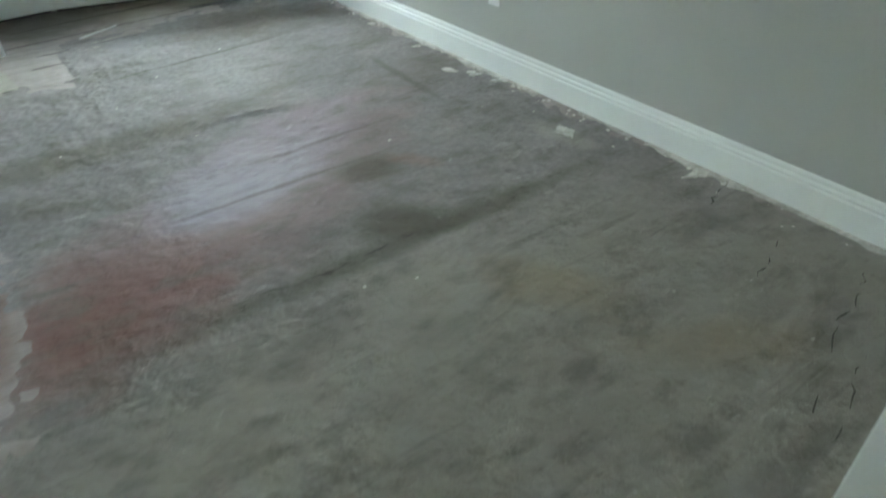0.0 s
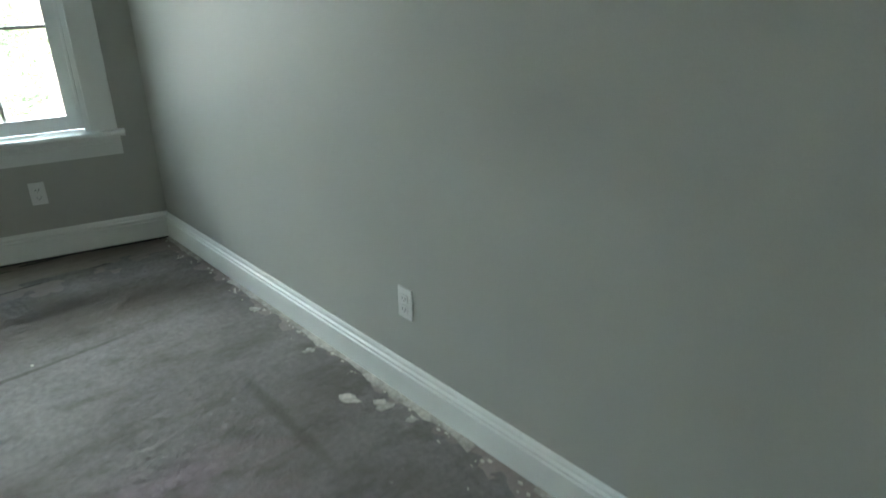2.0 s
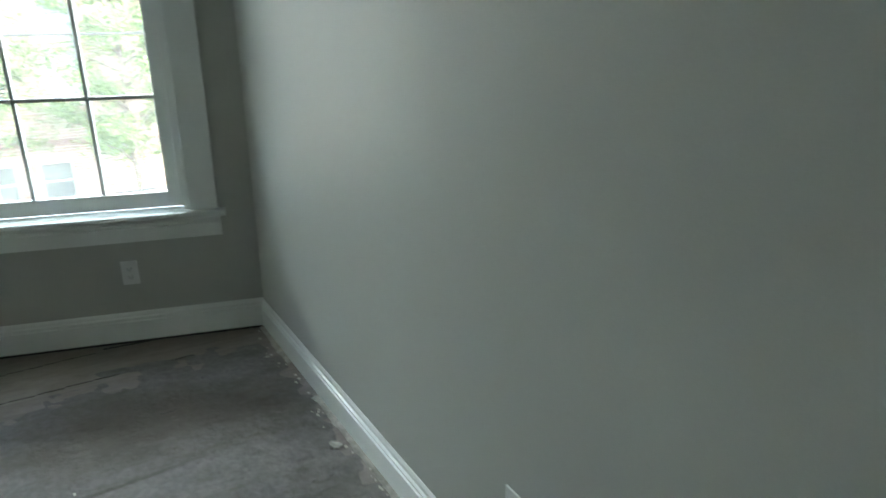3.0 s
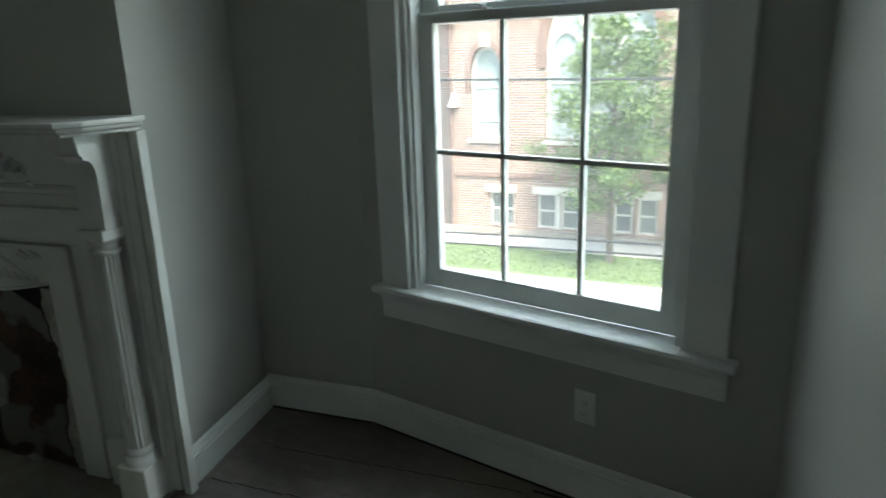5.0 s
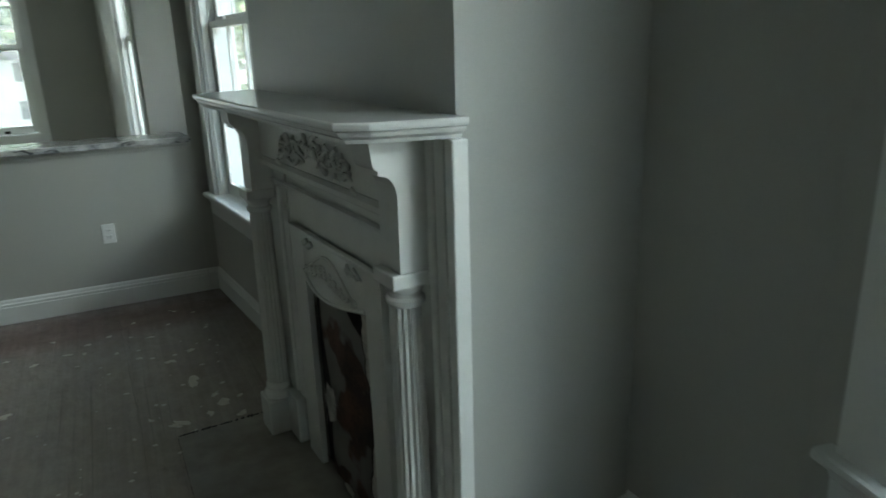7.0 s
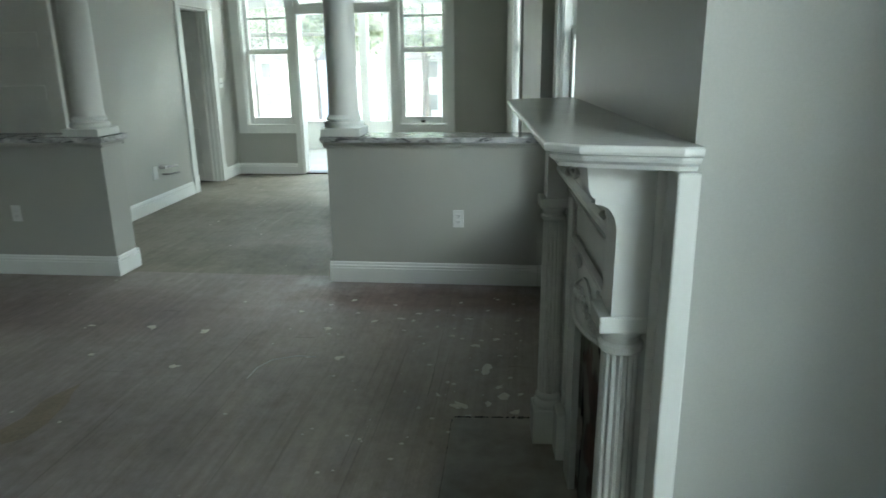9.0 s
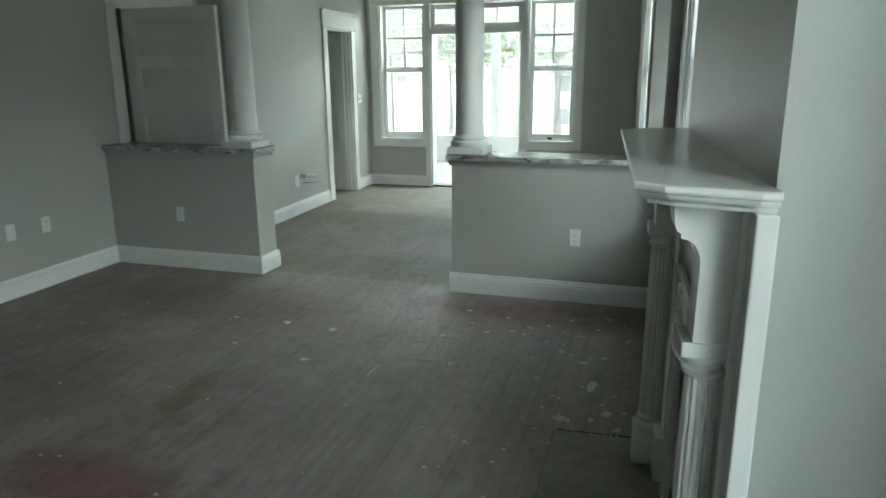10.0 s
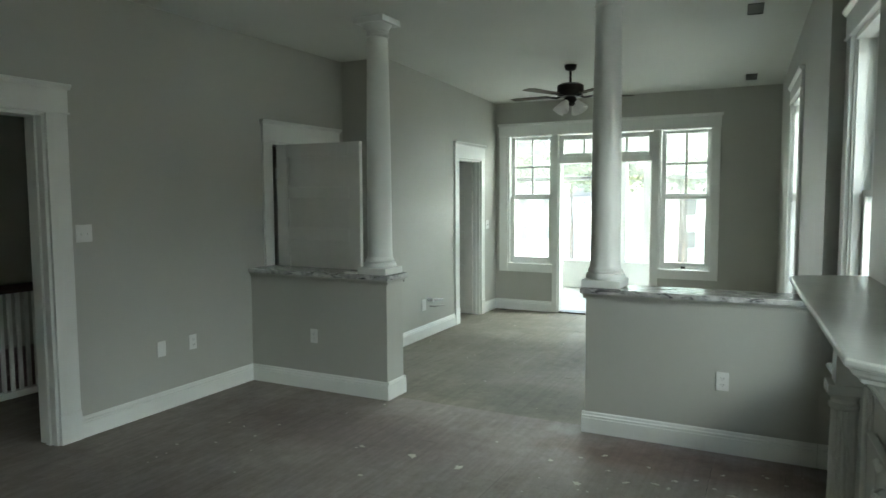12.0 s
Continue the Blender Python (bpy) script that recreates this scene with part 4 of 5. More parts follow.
        for j in range(6):
            f0, g0 = 0.5 + sgn * (0.30 + 0.030 * j), 0.84 - 0.05 * (j % 3)
            relief([(f0 - 0.035, g0), (f0, g0 + 0.07), (f0 + 0.03, g0 - 0.04)], [0.003, 0.008, 0.003])
    part("surround_relief", bm, OLDTRIM, w, "raised scroll relief in chipped white paint", smooth=True)
    bm = boxes((a0 + 0.001, 0.030, zt - 0.001, a1 - 0.001, 0.050, zt + 0.012))
    part("surround_frame", bm, OLDTRIM, w, bevel=0.002)
    part("firebox", boxes((o0 - 0.02, 0.001, 0.006, o1 + 0.02, 0.006, 0.80)), IRON, w, "black sooty firebox back")
    # warped scorched board leaning in the mouth
    bm = bmesh.new()
    nx, nz = 10, 14
    grid = [[bm.verts.new((o0 + 0.020 + (o1 - o0 - 0.085) * i / nx + 0.010 * math.sin(j * 0.8), 0.018 + 0.006 * math.sin(i * 0.9 + j * 0.35) + 0.0004 * j, 0.012 + (0.735 - 0.16 * (1 - i / nx) ** 2) * j / nz)) for i in range(nx + 1)] for j in range(nz + 1)]
    for j in range(nz):
        for i in range(nx):
            bm.faces.new((grid[j][i], grid[j][i + 1], grid[j + 1][i + 1], grid[j + 1][i]))
    ext = bmesh.ops.solidify(bm, geom=bm.faces[:], thickness=0.004)
    part("scorched_panel", bm, RUST, w, "rusty scorched and peeling fire panel", smooth=True)
    # torn paper left along the near edge of the mouth, with a dark rip, and a curled pale scrap
    rt = random.Random(17)
    zs_ = [0.012 + 0.715 * k / 26 for k in range(27)]
    inner = [o0 + 0.050 + 0.020 * math.sin(k * 0.33) + rt.uniform(-0.007, 0.007) for k in range(27)]
    for nme, mtl, lab, a, b, d in (("torn_strip", CRUST, "torn pale strip along the fire opening", 0.0, -0.004, 0.0285), ("rip", IRON, "dark open rip", -0.004, 0.006, 0.0265)):
        bm = bmesh.new()
        rows = []
        for k, z in enumerate(zs_):
            x0 = o0 - 0.004 if nme == "torn_strip" else inner[k] + a
            x1 = inner[k] + b + (0 if nme == "torn_strip" else 0.004 * abs(math.sin(k * 1.9)))
            rows.append([bm.verts.new((x, y, z)) for x, y in ((x0, d), (x1, d + 0.003 * abs(math.sin(k * 0.9))), (x1, d - 0.003), (x0, d - 0.003))])
        for p, q in zip(rows, rows[1:]):
            for k in range(4):
                bm.faces.new((p[k], p[(k + 1) % 4], q[(k + 1) % 4], q[k]))
        part(nme, bm, mtl, w, lab)
    for cx_, cz_, sx, sz, lab in ((0.800, 0.300, 0.050, 0.085, "curled scrap of torn pale paper"), (0.690, 0.020, 0.040, 0.022, "pale paper scrap at the foot")):
        bm = bmesh.new()
        prism(bm, [(cx_ + sx * rt.uniform(0.6, 1.15) * math.cos(k * 0.571), cz_ + sz * rt.uniform(0.6, 1.15) * math.sin(k * 0.571)) for k in range(11)], 0.029, 0.032, 1)
        part("paper_scrap", bm, CRUST, w, lab)
    return w


fireplace()
HEARTH = mat("hearth_cement", (0.33, 0.31, 0.262), 0.8, var=0.2, scale=3, fine=16, bump=0.3, bump_dist=0.004)
bm = bmesh.new()
prism(bm, [(-0.31, 1.90), (-0.42, 3.255), (-0.45, 3.256), (-0.862, 3.228), (-0.84, 1.85)], 0.0012, 0.0035, 2)
tagged(part("hearth", bm, HEARTH), "grimy flat cement hearth in front of the fireplace", "hearth", kind="structure")
rnd = random.Random(21)
bm = bmesh.new()
for (x0, y0), (x1, y1), k, wd in (((-0.45, 3.258), (-0.864, 3.232), 34, 0.010), ((-0.865, 3.23), (-0.843, 1.86), 40, 0.004)):
    for i in range(k):
        if rnd.random() < 0.18:
            continue
        f = i / k
        x, y = x0 + (x1 - x0) * f, y0 + (y1 - y0) * f
        r = wd * rnd.uniform(0.5, 1.6) * (1.5 - f)
        dx, dy = (x1 - x0) / k * 0.62, (y1 - y0) / k * 0.62
        prism(bm, [(x - dx, y - dy + r * 0.2), (x, y - r), (x + dx, y + dy), (x + r * 0.3, y + r)], 0.0022, 0.0042, 2)
tagged(part("hearth_crack", bm, DIRTSHADE), "dark crumbling crack along the hearth edge", "crack", kind="stuff")

# open seams between boards beside the hearth and under the window
bm = bmesh.new()
for x0, y0, x1, y1, wd in ((-0.225, 1.84, -0.135, 0.35, 0.004), (0.03, 1.75, 0.10, 0.75, 0.003), (0.115, 0.72, 0.095, 0.40, 0.012), (-0.44, 1.70, -0.36, 0.25, 0.003), (-0.62, 1.75, -0.56, 0.3, 0.002), (-1.02, 4.7, -0.99, 3.4, 0.0012)):
    k = 14
    for i in range(k):
        a, b = i / k, (i + 0.93) / k
        j = 0.0015 * math.sin(i * 2.3)
        box(bm, x0 + (x1 - x0) * a - wd / 2 + j, y0 + (y1 - y0) * b, 0.0008, x0 + (x1 - x0) * a + wd / 2 + j, y0 + (y1 - y0) * a, 0.0022)
tagged(part("floor_seams", bm, DIRTSHADE), "dark open seams between worn floor boards", "seams", kind="stuff")

# ---- ceiling things ----


def ceiling_fan(name, x, y, z, label, blades=5, spin=0.0, drop=0.13, metal=None, blade=None):
    w = thing(name, label, "ceiling fan", m=pose(x, y, z))
    metal = metal or BRONZE
    bm = bmesh.new()
    lathe(bm, [(0.062, 0), (0.064, -0.02), (0.052, -0.05), (0.030, -0.062), (0.012, -0.064)], n=28)
    part("canopy", bm, metal, w, smooth=True)
    bm = bmesh.new()
    lathe(bm, [(0.013, -0.06), (0.013, -0.06 - drop)], n=14)
    part("downrod", bm, metal, w, smooth=True)
    z = -0.06 - drop
    bm = bmesh.new()
    lathe(bm, [(0.03, z + 0.01), (0.10, z), (0.135, z - 0.02), (0.137, z - 0.10), (0.115, z - 0.13), (0.06, z - 0.135)], n=36)
    part("motor", bm, metal, w, smooth=True)
    for i in range(blades):
        a = spin + 360 / blades * i
        bm = bmesh.new()
        tube(bm, [(0.09, 0, z - 0.12), (0.15, 0, z - 0.135), (0.22, 0, z - 0.125)], 0.011, 8)
        box(bm, 0.20, -0.035, z - 0.128, 0.26, 0.035, z - 0.122)
        arm = part("blade_arm", bm, metal, w, m=pose(0, 0, 0, 0, 0, a))
        bm = bmesh.new()
        prism(bm, [(0.22, -0.050), (0.60, -0.068), (0.655, -0.05), (0.655, 0.05), (0.60, 0.068), (0.22, 0.050)], z - 0.121, z - 0.115, 2)
        bm.transform(pose(0, 0, z - 0.118) @ pose(0, 0, 0, 3, 0, 0) @ pose(0, 0, -z + 0.118))
        part("blade", bm, blade or BLADE, arm)
    bm = bmesh.new()
    lathe(bm, [(0.05, z - 0.13), (0.065, z - 0.15), (0.06, z - 0.20), (0.03, z - 0.225)], n=24)
    part("light_kit", bm, metal, w, smooth=True)
    for i in range(4):
        a = 45 + 90 * i + spin
        bm = bmesh.new()
        lathe(bm, [(0.024, 0.0), (0.030, -0.02), (0.046, -0.06), (0.058, -0.10), (0.060, -0.118), (0.055, -0.118), (0.040, -0.06), (0.020, -0.012)], n=24)
        bm.transform(pose(0, 0, 0, 0, 0, a) @ pose(0.075, 0, z - 0.185, 0, -38, 0))
        part("glass_shade", bm, FROST, w, "frosted white bell glass shade", smooth=True)
    return w


ceiling_fan("ceiling_fan", -2.72, 7.45, CEIL_Z - 0.037, "dark bronze ceiling fan with frosted glass light shades", spin=31)


def vent(x, y, sx, sy, z=CEIL_Z, tilt=0.0):
    w = thing("ceiling_vent", "small open rectangular duct hole in the ceiling", "vent", "ceiling vents", m=pose(x, y, z, tilt, 0, 4))
    part("frame", boxes((-sx, -sy, -0.006, sx, -sy + 0.012, -0.0005), (-sx, sy - 0.012, -0.006, sx, sy, -0.0005), (-sx, -sy + 0.012, -0.006, -sx + 0.012, sy - 0.012, -0.0005), (sx - 0.012, -sy + 0.012, -0.006, sx, sy - 0.012, -0.0005)), VENTM, w)
    part("duct", boxes((-sx + 0.012, -sy + 0.012, -0.003, sx - 0.012, sy - 0.012, -0.0005)), VENTM, w)


vent(-0.94, 6.18, 0.055, 0.16)
vent(-1.10, 8.82, 0.055, 0.16, CEIL_Z - 0.085, -2.0)

# pipes sticking out of the far left wall
w = thing("pipe_stubs", "white wall plate with capped water pipe stubs", "pipes", m=m_k @ pose(2.08, 0, 0.37))
part("plate", boxes((0.10, 0, -0.06, 0.20, 0.006, 0.07)), PLASTIC, w, bevel=0.003)
for z, a in ((0.045, 0.16), (-0.03, 0.20)):
    bm = bmesh.new()
    tube(bm, [(0.0, 0.0, z), (0.0, 0.05, z), (0.0 - 0.03, 0.075, z), (-a, 0.085, z - 0.012)], 0.013 if z > 0 else 0.008, 10)
    part("pipe", bm, COPPER if z < 0 else PLASTIC, w, smooth=True)
bm = bmesh.new()
tube(bm, [(0.05, 0.0, 0.05), (0.05, 0.07, 0.05)], 0.02, 12)
part("cap", bm, PLASTIC, w)

# small block left on the granite
tagged(part("tile_scrap", boxes((-3.815, 4.985, 0.9825, -3.705, 5.05, 0.995)), OLDTRIM), "small scrap of trim lying on the granite cap", "scrap")

# ---- stair landing behind the doorway ----
bm = boxes((-8.0, 0.5, -0.05, -5.0, 5.2, -0.001))
tagged(part("landing_floor", bm, FLOOR), "bare worn landing floor", "floor", kind="structure")
for nme, r in (("wall_landing_back", (-8.1, 0.5, -0.05, -8.0, 5.2, 2.9)), ("wall_landing_a", (-8.0, 0.4, 0, -5.0, 0.5, 2.9)), ("wall_landing_b", (-8.0, 5.2, 0, -5.0, 5.3, 2.9)), ("ceiling_landing", (-8.0, 0.5, 2.9, -5.0, 5.2, 3.0)),
               ("wall_closet_back", (-6.0, 7.2, 0, -5.9, 9.6, 2.9)), ("wall_closet_a", (-5.9, 9.5, 0, -4.5, 9.6, 2.9)), ("wall_closet_b", (-5.9, 7.1, 0, -4.5, 7.2, 2.9)), ("ceiling_closet", (-5.9, 7.2, 2.9, -4.5, 9.5, 3.0)), ("floor_closet", (-5.9, 7.2, -0.05, -4.5, 9.5, -0.001)),
               ("wall_hall_back", (-6.6, 5.3, 0, -6.5, 7.1, 2.9)), ("wall_hall_side", (-6.5, 6.95, 0, -5.0, 7.05, 2.9)), ("ceiling_hall", (-6.5, 5.3, 2.9, -5.0, 7.05, 3.0)), ("floor_hall", (-6.5, 5.3, -0.05, -5.0, 6.95, -0.001))):
    c = "ceiling" if "ceiling" in nme else "floor" if "floor" in nme else "wall"
    tagged(part(nme, boxes(r), FLOOR if c == "floor" else PAINT), "plain painted surface of a side space" if c != "floor" else "bare worn floor of a side space", c, kind="structure")
w = thing("stair_railing", "white balusters under a dark wooden handrail", "railing", m=pose(-5.75, 2.0, 0))
part("bottom_rail", boxes((-0.03, 0, 0.12, 0.03, 3.15, 0.17)), TRIM, w, bevel=0.004)
bm = bmesh.new()
prism(bm, [(-0.035, 0.90), (0.035, 0.90), (0.038, 0.93), (0.025, 0.965), (-0.025, 0.965), (-0.038, 0.93)], 0, 3.15, 1)
part("handrail", bm, DARKWOOD, w, "dark stained handrail")
for i in range(50):
    part("baluster", boxes((-0.012, 0.05 + i * 0.062, 0.17, 0.012, 0.074 + i * 0.062, 0.90)), TRIM, w)

# ---- loose bits on the floor ----
rnd = random.Random(11)


def flake(name, x, y, r, material, label, category, stretch=1.0, turn=0.0, z=0.0008):
    bm = bmesh.new()
    k = rnd.randint(9, 14)
    pts = []
    for i in range(k):
        a = 2 * math.pi * i / k + rnd.uniform(-0.25, 0.25)
        q = r * rnd.uniform(0.35, 1.15)
        pts.append((0.75 * q * math.cos(a) * stretch, 0.75 * q * math.sin(a)))
    prism(bm, pts, 0, 0.0022, 2)
    return tagged(part(name, bm, material, m=pose(x, y, z, 0, 0, turn)), label, category, "paint flakes")


for x, y, r, st in ((-0.746, 3.697, 0.036, 2.6), (-1.499, 3.768, 0.028, 1.4), (-0.60, 3.30, 0.03, 1.3), (-0.66, 3.18, 0.035, 1.2), (-0.80, 3.24, 0.022, 1.6), (-0.55, 3.05, 0.03, 1.5), (-0.95, 3.42, 0.018, 1.5), (-0.52, 2.55, 0.05, 1.3),
                    (-2.35, 4.05, 0.035, 1.6), (-2.30, 3.60, 0.03, 1.5), (-1.9, 4.4, 0.022, 1.2), (-1.2, 4.3, 0.018, 1.4), (-0.95, 4.1, 0.02, 1.2), (-2.8, 3.7, 0.02, 1.3), (-0.72, 3.36, 0.02, 1.8), (-0.86, 3.33, 0.026, 1.5), (-0.58, 3.46, 0.018, 1.4), (-0.68, 3.52, 0.022, 1.9), (-0.92, 3.55, 0.014, 1.3), (-1.02, 3.30, 0.012, 1.5), (-0.63, 3.62, 0.012, 1.7), (-0.844, 3.345, 0.034, 1.7), (-0.65, 3.441, 0.040, 1.5), (-1.659, 4.145, 0.032, 1.6), (-2.683, 4.089, 0.040, 2.0), (-0.711, 4.075, 0.026, 1.4), (-3.05, 4.08, 0.022, 1.5), (-1.35, 4.55, 0.016, 1.5), (-0.95, 4.62, 0.018, 1.4), (-0.78, 4.50, 0.014, 1.6), (-0.60, 4.35, 0.018, 1.3), (-1.55, 4.40, 0.016, 1.8), (-0.72, 2.95, 0.02, 1.8), (-1.1, 2.6, 0.012, 1.3), (-1.18, 4.42, 0.024, 1.7), (-1.28, 4.33, 0.020, 2.0), (-1.42, 4.28, 0.020, 1.8), (-1.08, 4.48, 0.016, 1.5), (-1.62, 4.62, 0.018, 1.9), (-1.75, 4.52, 0.016, 1.6), (-0.88, 4.36, 0.018, 2.2), (-1.05, 4.22, 0.014, 1.6), (-0.82, 3.98, 0.022, 1.6)):
    flake("paint_flake", x, y, r, CHIP, "pale flake of old paint lying on the floor", "paint flake", st, rnd.uniform(0, 180))
bm = bmesh.new()
for i in range(190):
    x, y = rnd.uniform(-4.2, -0.5), rnd.uniform(0.2, 9.2)
    if rnd.random() < 0.45:
        x, y = rnd.gauss(-0.9, 0.5), rnd.gauss(3.6, 0.8)
    if not (-4.2 < x < -0.55 and 0.1 < y < 9.2) or 4.9 < y < 5.3:
        continue
    r = rnd.uniform(0.002, 0.009)
    a = rnd.uniform(0, 6.28)
    prism(bm, [(x + r * 1.5 * math.cos(a + k), y + r * math.sin(a + k)) for k in (0, 1.3, 2.9, 4.4)], 0.0006, 0.003, 2)
for i in range(110):
    s = rnd.random()
    x, y = A[0] + (B[0] - A[0]) * s, A[1] + (B[1] - A[1]) * s
    r = rnd.uniform(0.002, 0.007)
    a = rnd.uniform(0, 6.28)
    y += 0.03 + abs(rnd.gauss(0, 0.05)) + r
    prism(bm, [(x + r * 1.8 * math.cos(a + k), y + r * math.sin(a + k)) for k in (0, 1.3, 2.9, 4.4)], 0.0006, 0.0035, 2)
tagged(part("floor_debris", bm, CHIP), "scattered crumbs of plaster and paint on the floor", "debris", kind="stuff")
for x, y, r, st, t in ((-2.64, 3.11, 0.125, 2.9, 84),):
    tagged(flake("floor_patch", x, y, r, PATCH, "tan bare-wood scrape on the grey floor", "patch", st, t, 0.0005), group="floor patches")
bm = bmesh.new()
for k in range(3):
    pts = [(-0.30 + 0.009 * i + 0.010 * math.sin(i * 0.8 + k * 2), 1.44 - 0.020 * i + 0.006 * k, 0.004 + 0.004 * abs(math.sin(i + k))) for i in range(12)]
    tube(bm, pts, 0.003, 6)
tagged(part("twine", bm, STRING), "frayed strand of pale twine on the floor", "string")

# broken bits of plaster against the skirting
for x, y, rr, st in ((-2.03, 0.007, 0.045, 1.5), (-1.926, 0.075, 0.040, 1.7), (-2.16, -0.02, 0.030, 1.4), (-2.74, 0.09, 0.060, 1.9), (-3.30, -0.06, 0.050, 1.8), (-1.55, 0.02, 0.030, 1.5), (-1.1, 0.03, 0.036, 1.4)):
    flake("plaster_chip", x, y, rr, CRUST, "broken pale plaster chip by the baseboard", "plaster chip", st, rnd.uniform(0, 90), 0.006)
# crooked open cracks in the skim
rk = random.Random(31)
for path in (((-3.39, -0.13), (-3.42, -0.03), (-3.456, 0.07)), ((-3.97, -0.02), (-4.03, 0.16), (-4.05, 0.30), (-4.13, 0.50), (-4.20, 0.70)), ((-4.15, 0.35), (-4.21, 0.52), (-4.27, 0.75)), ((-3.70, 0.02), (-3.76, 0.18), (-3.79, 0.30)), ((-2.95, 1.62), (-2.98, 1.30), (-2.96, 1.05), (-3.0, 0.72))):
    bm = bmesh.new()
    pts = []
    for (x0, y0), (x1, y1) in zip(path, path[1:]):
        for k in range(6):
            pts.append((x0 + (x1 - x0) * k / 6 + rk.uniform(-0.010, 0.010), y0 + (y1 - y0) * k / 6 + rk.uniform(-0.006, 0.006), 0.0052))
    for k in range(0, len(pts) - 3, 4):
        tube(bm, pts[k:k + 4], [0.0006, 0.0022 * rk.uniform(0.5, 1.7), 0.0020 * rk.uniform(0.5, 1.7), 0.0006], 5)
    tagged(part("floor_crack", bm, CRACKM), "crooked dark crack in the dried floor skim", "crack", "floor cracks")

# ragged plaster crust left along the skirting
bm = bmesh.new()
mA, lA = wall_frame(A, B)
prev = None
k = 190
for i in range(k + 1):
    f = i / k
    wd = 0.020 + max(0.0, 0.045 * noise.noise(Vector((f * 26, 0.3, 0))) + 0.018 * noise.noise(Vector((f * 90, 4.3, 0))))
    if noise.noise(Vector((f * 11, 9.0, 0))) < -0.22:
        wd = 0.0
    row = None
    if wd > 0:
        p = [mA @ Vector((f * lA, d, z)) for d, z in ((0.012, 0.001), (0.012, 0.0075), (0.018 + wd * 0.6, 0.005), (0.018 + wd, 0.0005))]
        row = [bm.verts.new(q) for q in p]
        if prev:
            for j in range(3):
                bm.faces.new((prev[j], prev[j + 1], row[j + 1], row[j]))
    prev = row
tagged(part("plaster_crust", bm, CRUST), "ragged pale plaster crust along the baseboard", "plaster", kind="stuff")

# dried skim left over the boards near the first window, thinning out into bare boards
bm = bmesh.new()
step = 0.022
nx, ny = int(4.75 / step), int(3.25 / step)
rows = []
for j in range(ny + 1):
    row = []
    for i in range(nx + 1):
        x, y = -4.4 + i * step, -0.19 + j * step
        p = Vector((x, y, 0))
        h = 0.0050 + 0.0030 * noise.noise(p * 2.3) + 0.0050 * noise.noise(Vector((x * 9, y * 5, 1.0))) + 0.0034 * noise.noise(p * 17)
        # chipped hollows with steep edges, and low ridges along the boards
        for fx, fy, lift, deep in ((11, 7, 4.2, 0.050), (21, 13, 8.7, 0.036)):
            dent = noise.noise(Vector((x * fx, y * fy, lift)))
            if dent > 0.30:
                h -= deep * min(0.14, dent - 0.30)
        ridge = 1 - abs(noise.noise(Vector((x * 3.1, y * 0.9, 2.7)))) * 9
        if ridge > 0:
            h += 0.004 * ridge
        h = max(h, 0.0012 + 0.0008 * noise.noise(p * 15))
        h -= 0.060 * max(0.0, y - 2.12 + 0.10 * noise.noise(p * 1.4) + 0.04 * noise.noise(p * 6))
        edge = (-0.20 - 0.22 * (y - 0.3)) - x
        h -= 0.03 * max(0.0, 0.10 - edge + 0.10 * noise.noise(p * 5))
        h -= 0.09 * max(0.0, 0.10 + 0.04 * noise.noise(p * 6) - (y + 0.195 - 0.0419 * (x + 4.3)))
        if y > 1.6:
            h -= 0.05 * max(0.0, x + 1.00)
        row.append(bm.verts.new((x, y, max(-0.004, h))))
    rows.append(row)
for p, q in zip(rows, rows[1:]):
    for i in range(nx):
        quad = (p[i], p[i + 1], q[i + 1], q[i])
        if max(v.co.z for v in quad) > -0.001:
            bm.faces.new(quad)
bmesh.ops.delete(bm, geom=[v for v in bm.verts if not v.link_faces], context="VERTS")
tagged(part("floor_residue", bm, RESIDUE, smooth=True), "lumpy dried grey adhesive skim with pinkish stains on floor", "floor residue", kind="stuff")

# floor of boards
fl = tagged(part("floor", boxes((-5.0, -0.35, -0.06, 0.6, 9.555, -0.012)), DIRTSHADE), "bare worn wooden subfloor with grey residue", "floor", kind="structure")
sizes = {}
rnd = random.Random(3)
wdt = 0.118
x = -5.0
while x < 0.42:
    y = -0.30 - rnd.uniform(0, 2.0)
    while y < 9.40:
        ln = rnd.choice((2.4, 3.0, 3.6, 4.2))
        a, b = max(y, -0.30), min(y + ln, 9.41)
        y += ln
        if b - a < 0.12 or (x < -4.45 and b < 0.9):
            continue
        key = round(b - a, 1)
        if key not in sizes:
            me = bpy.data.meshes.new("floor_board")
            g = boxes((0, 0, -0.011, wdt - 0.0008, key - 0.002, 0.0))
            g.to_mesh(me)
            g.free()
            me.materials.append(FLOOR)
            sizes[key] = me
        ob = new("floor_board", sizes[key])
        ob.parent = fl
        ob.matrix_basis = pose(x, a, rnd.uniform(-0.0005, 0.0005))
        ob.scale.y = (b - a) / key
    x += wdt

# curved scratch in the boards
bm = bmesh.new()
tube(bm, [(-1.88, 3.50, 0.0012), (-1.875, 3.62, 0.0012), (-1.83, 3.72, 0.0012), (-1.72, 3.775, 0.0012), (-1.62, 3.77, 0.0012)], 0.004, 6)
tagged(part("floor_scratch", bm, STRING), "pale curved scrape in the floor surface", "scratch")

# ---- porch beyond the glazed doorway ----
tagged(part("porch_floor", boxes((-5.6, 9.555, -0.16, 0.6, 12.3, -0.02)), PORCHF), "pale painted porch floor", "floor", kind="structure")
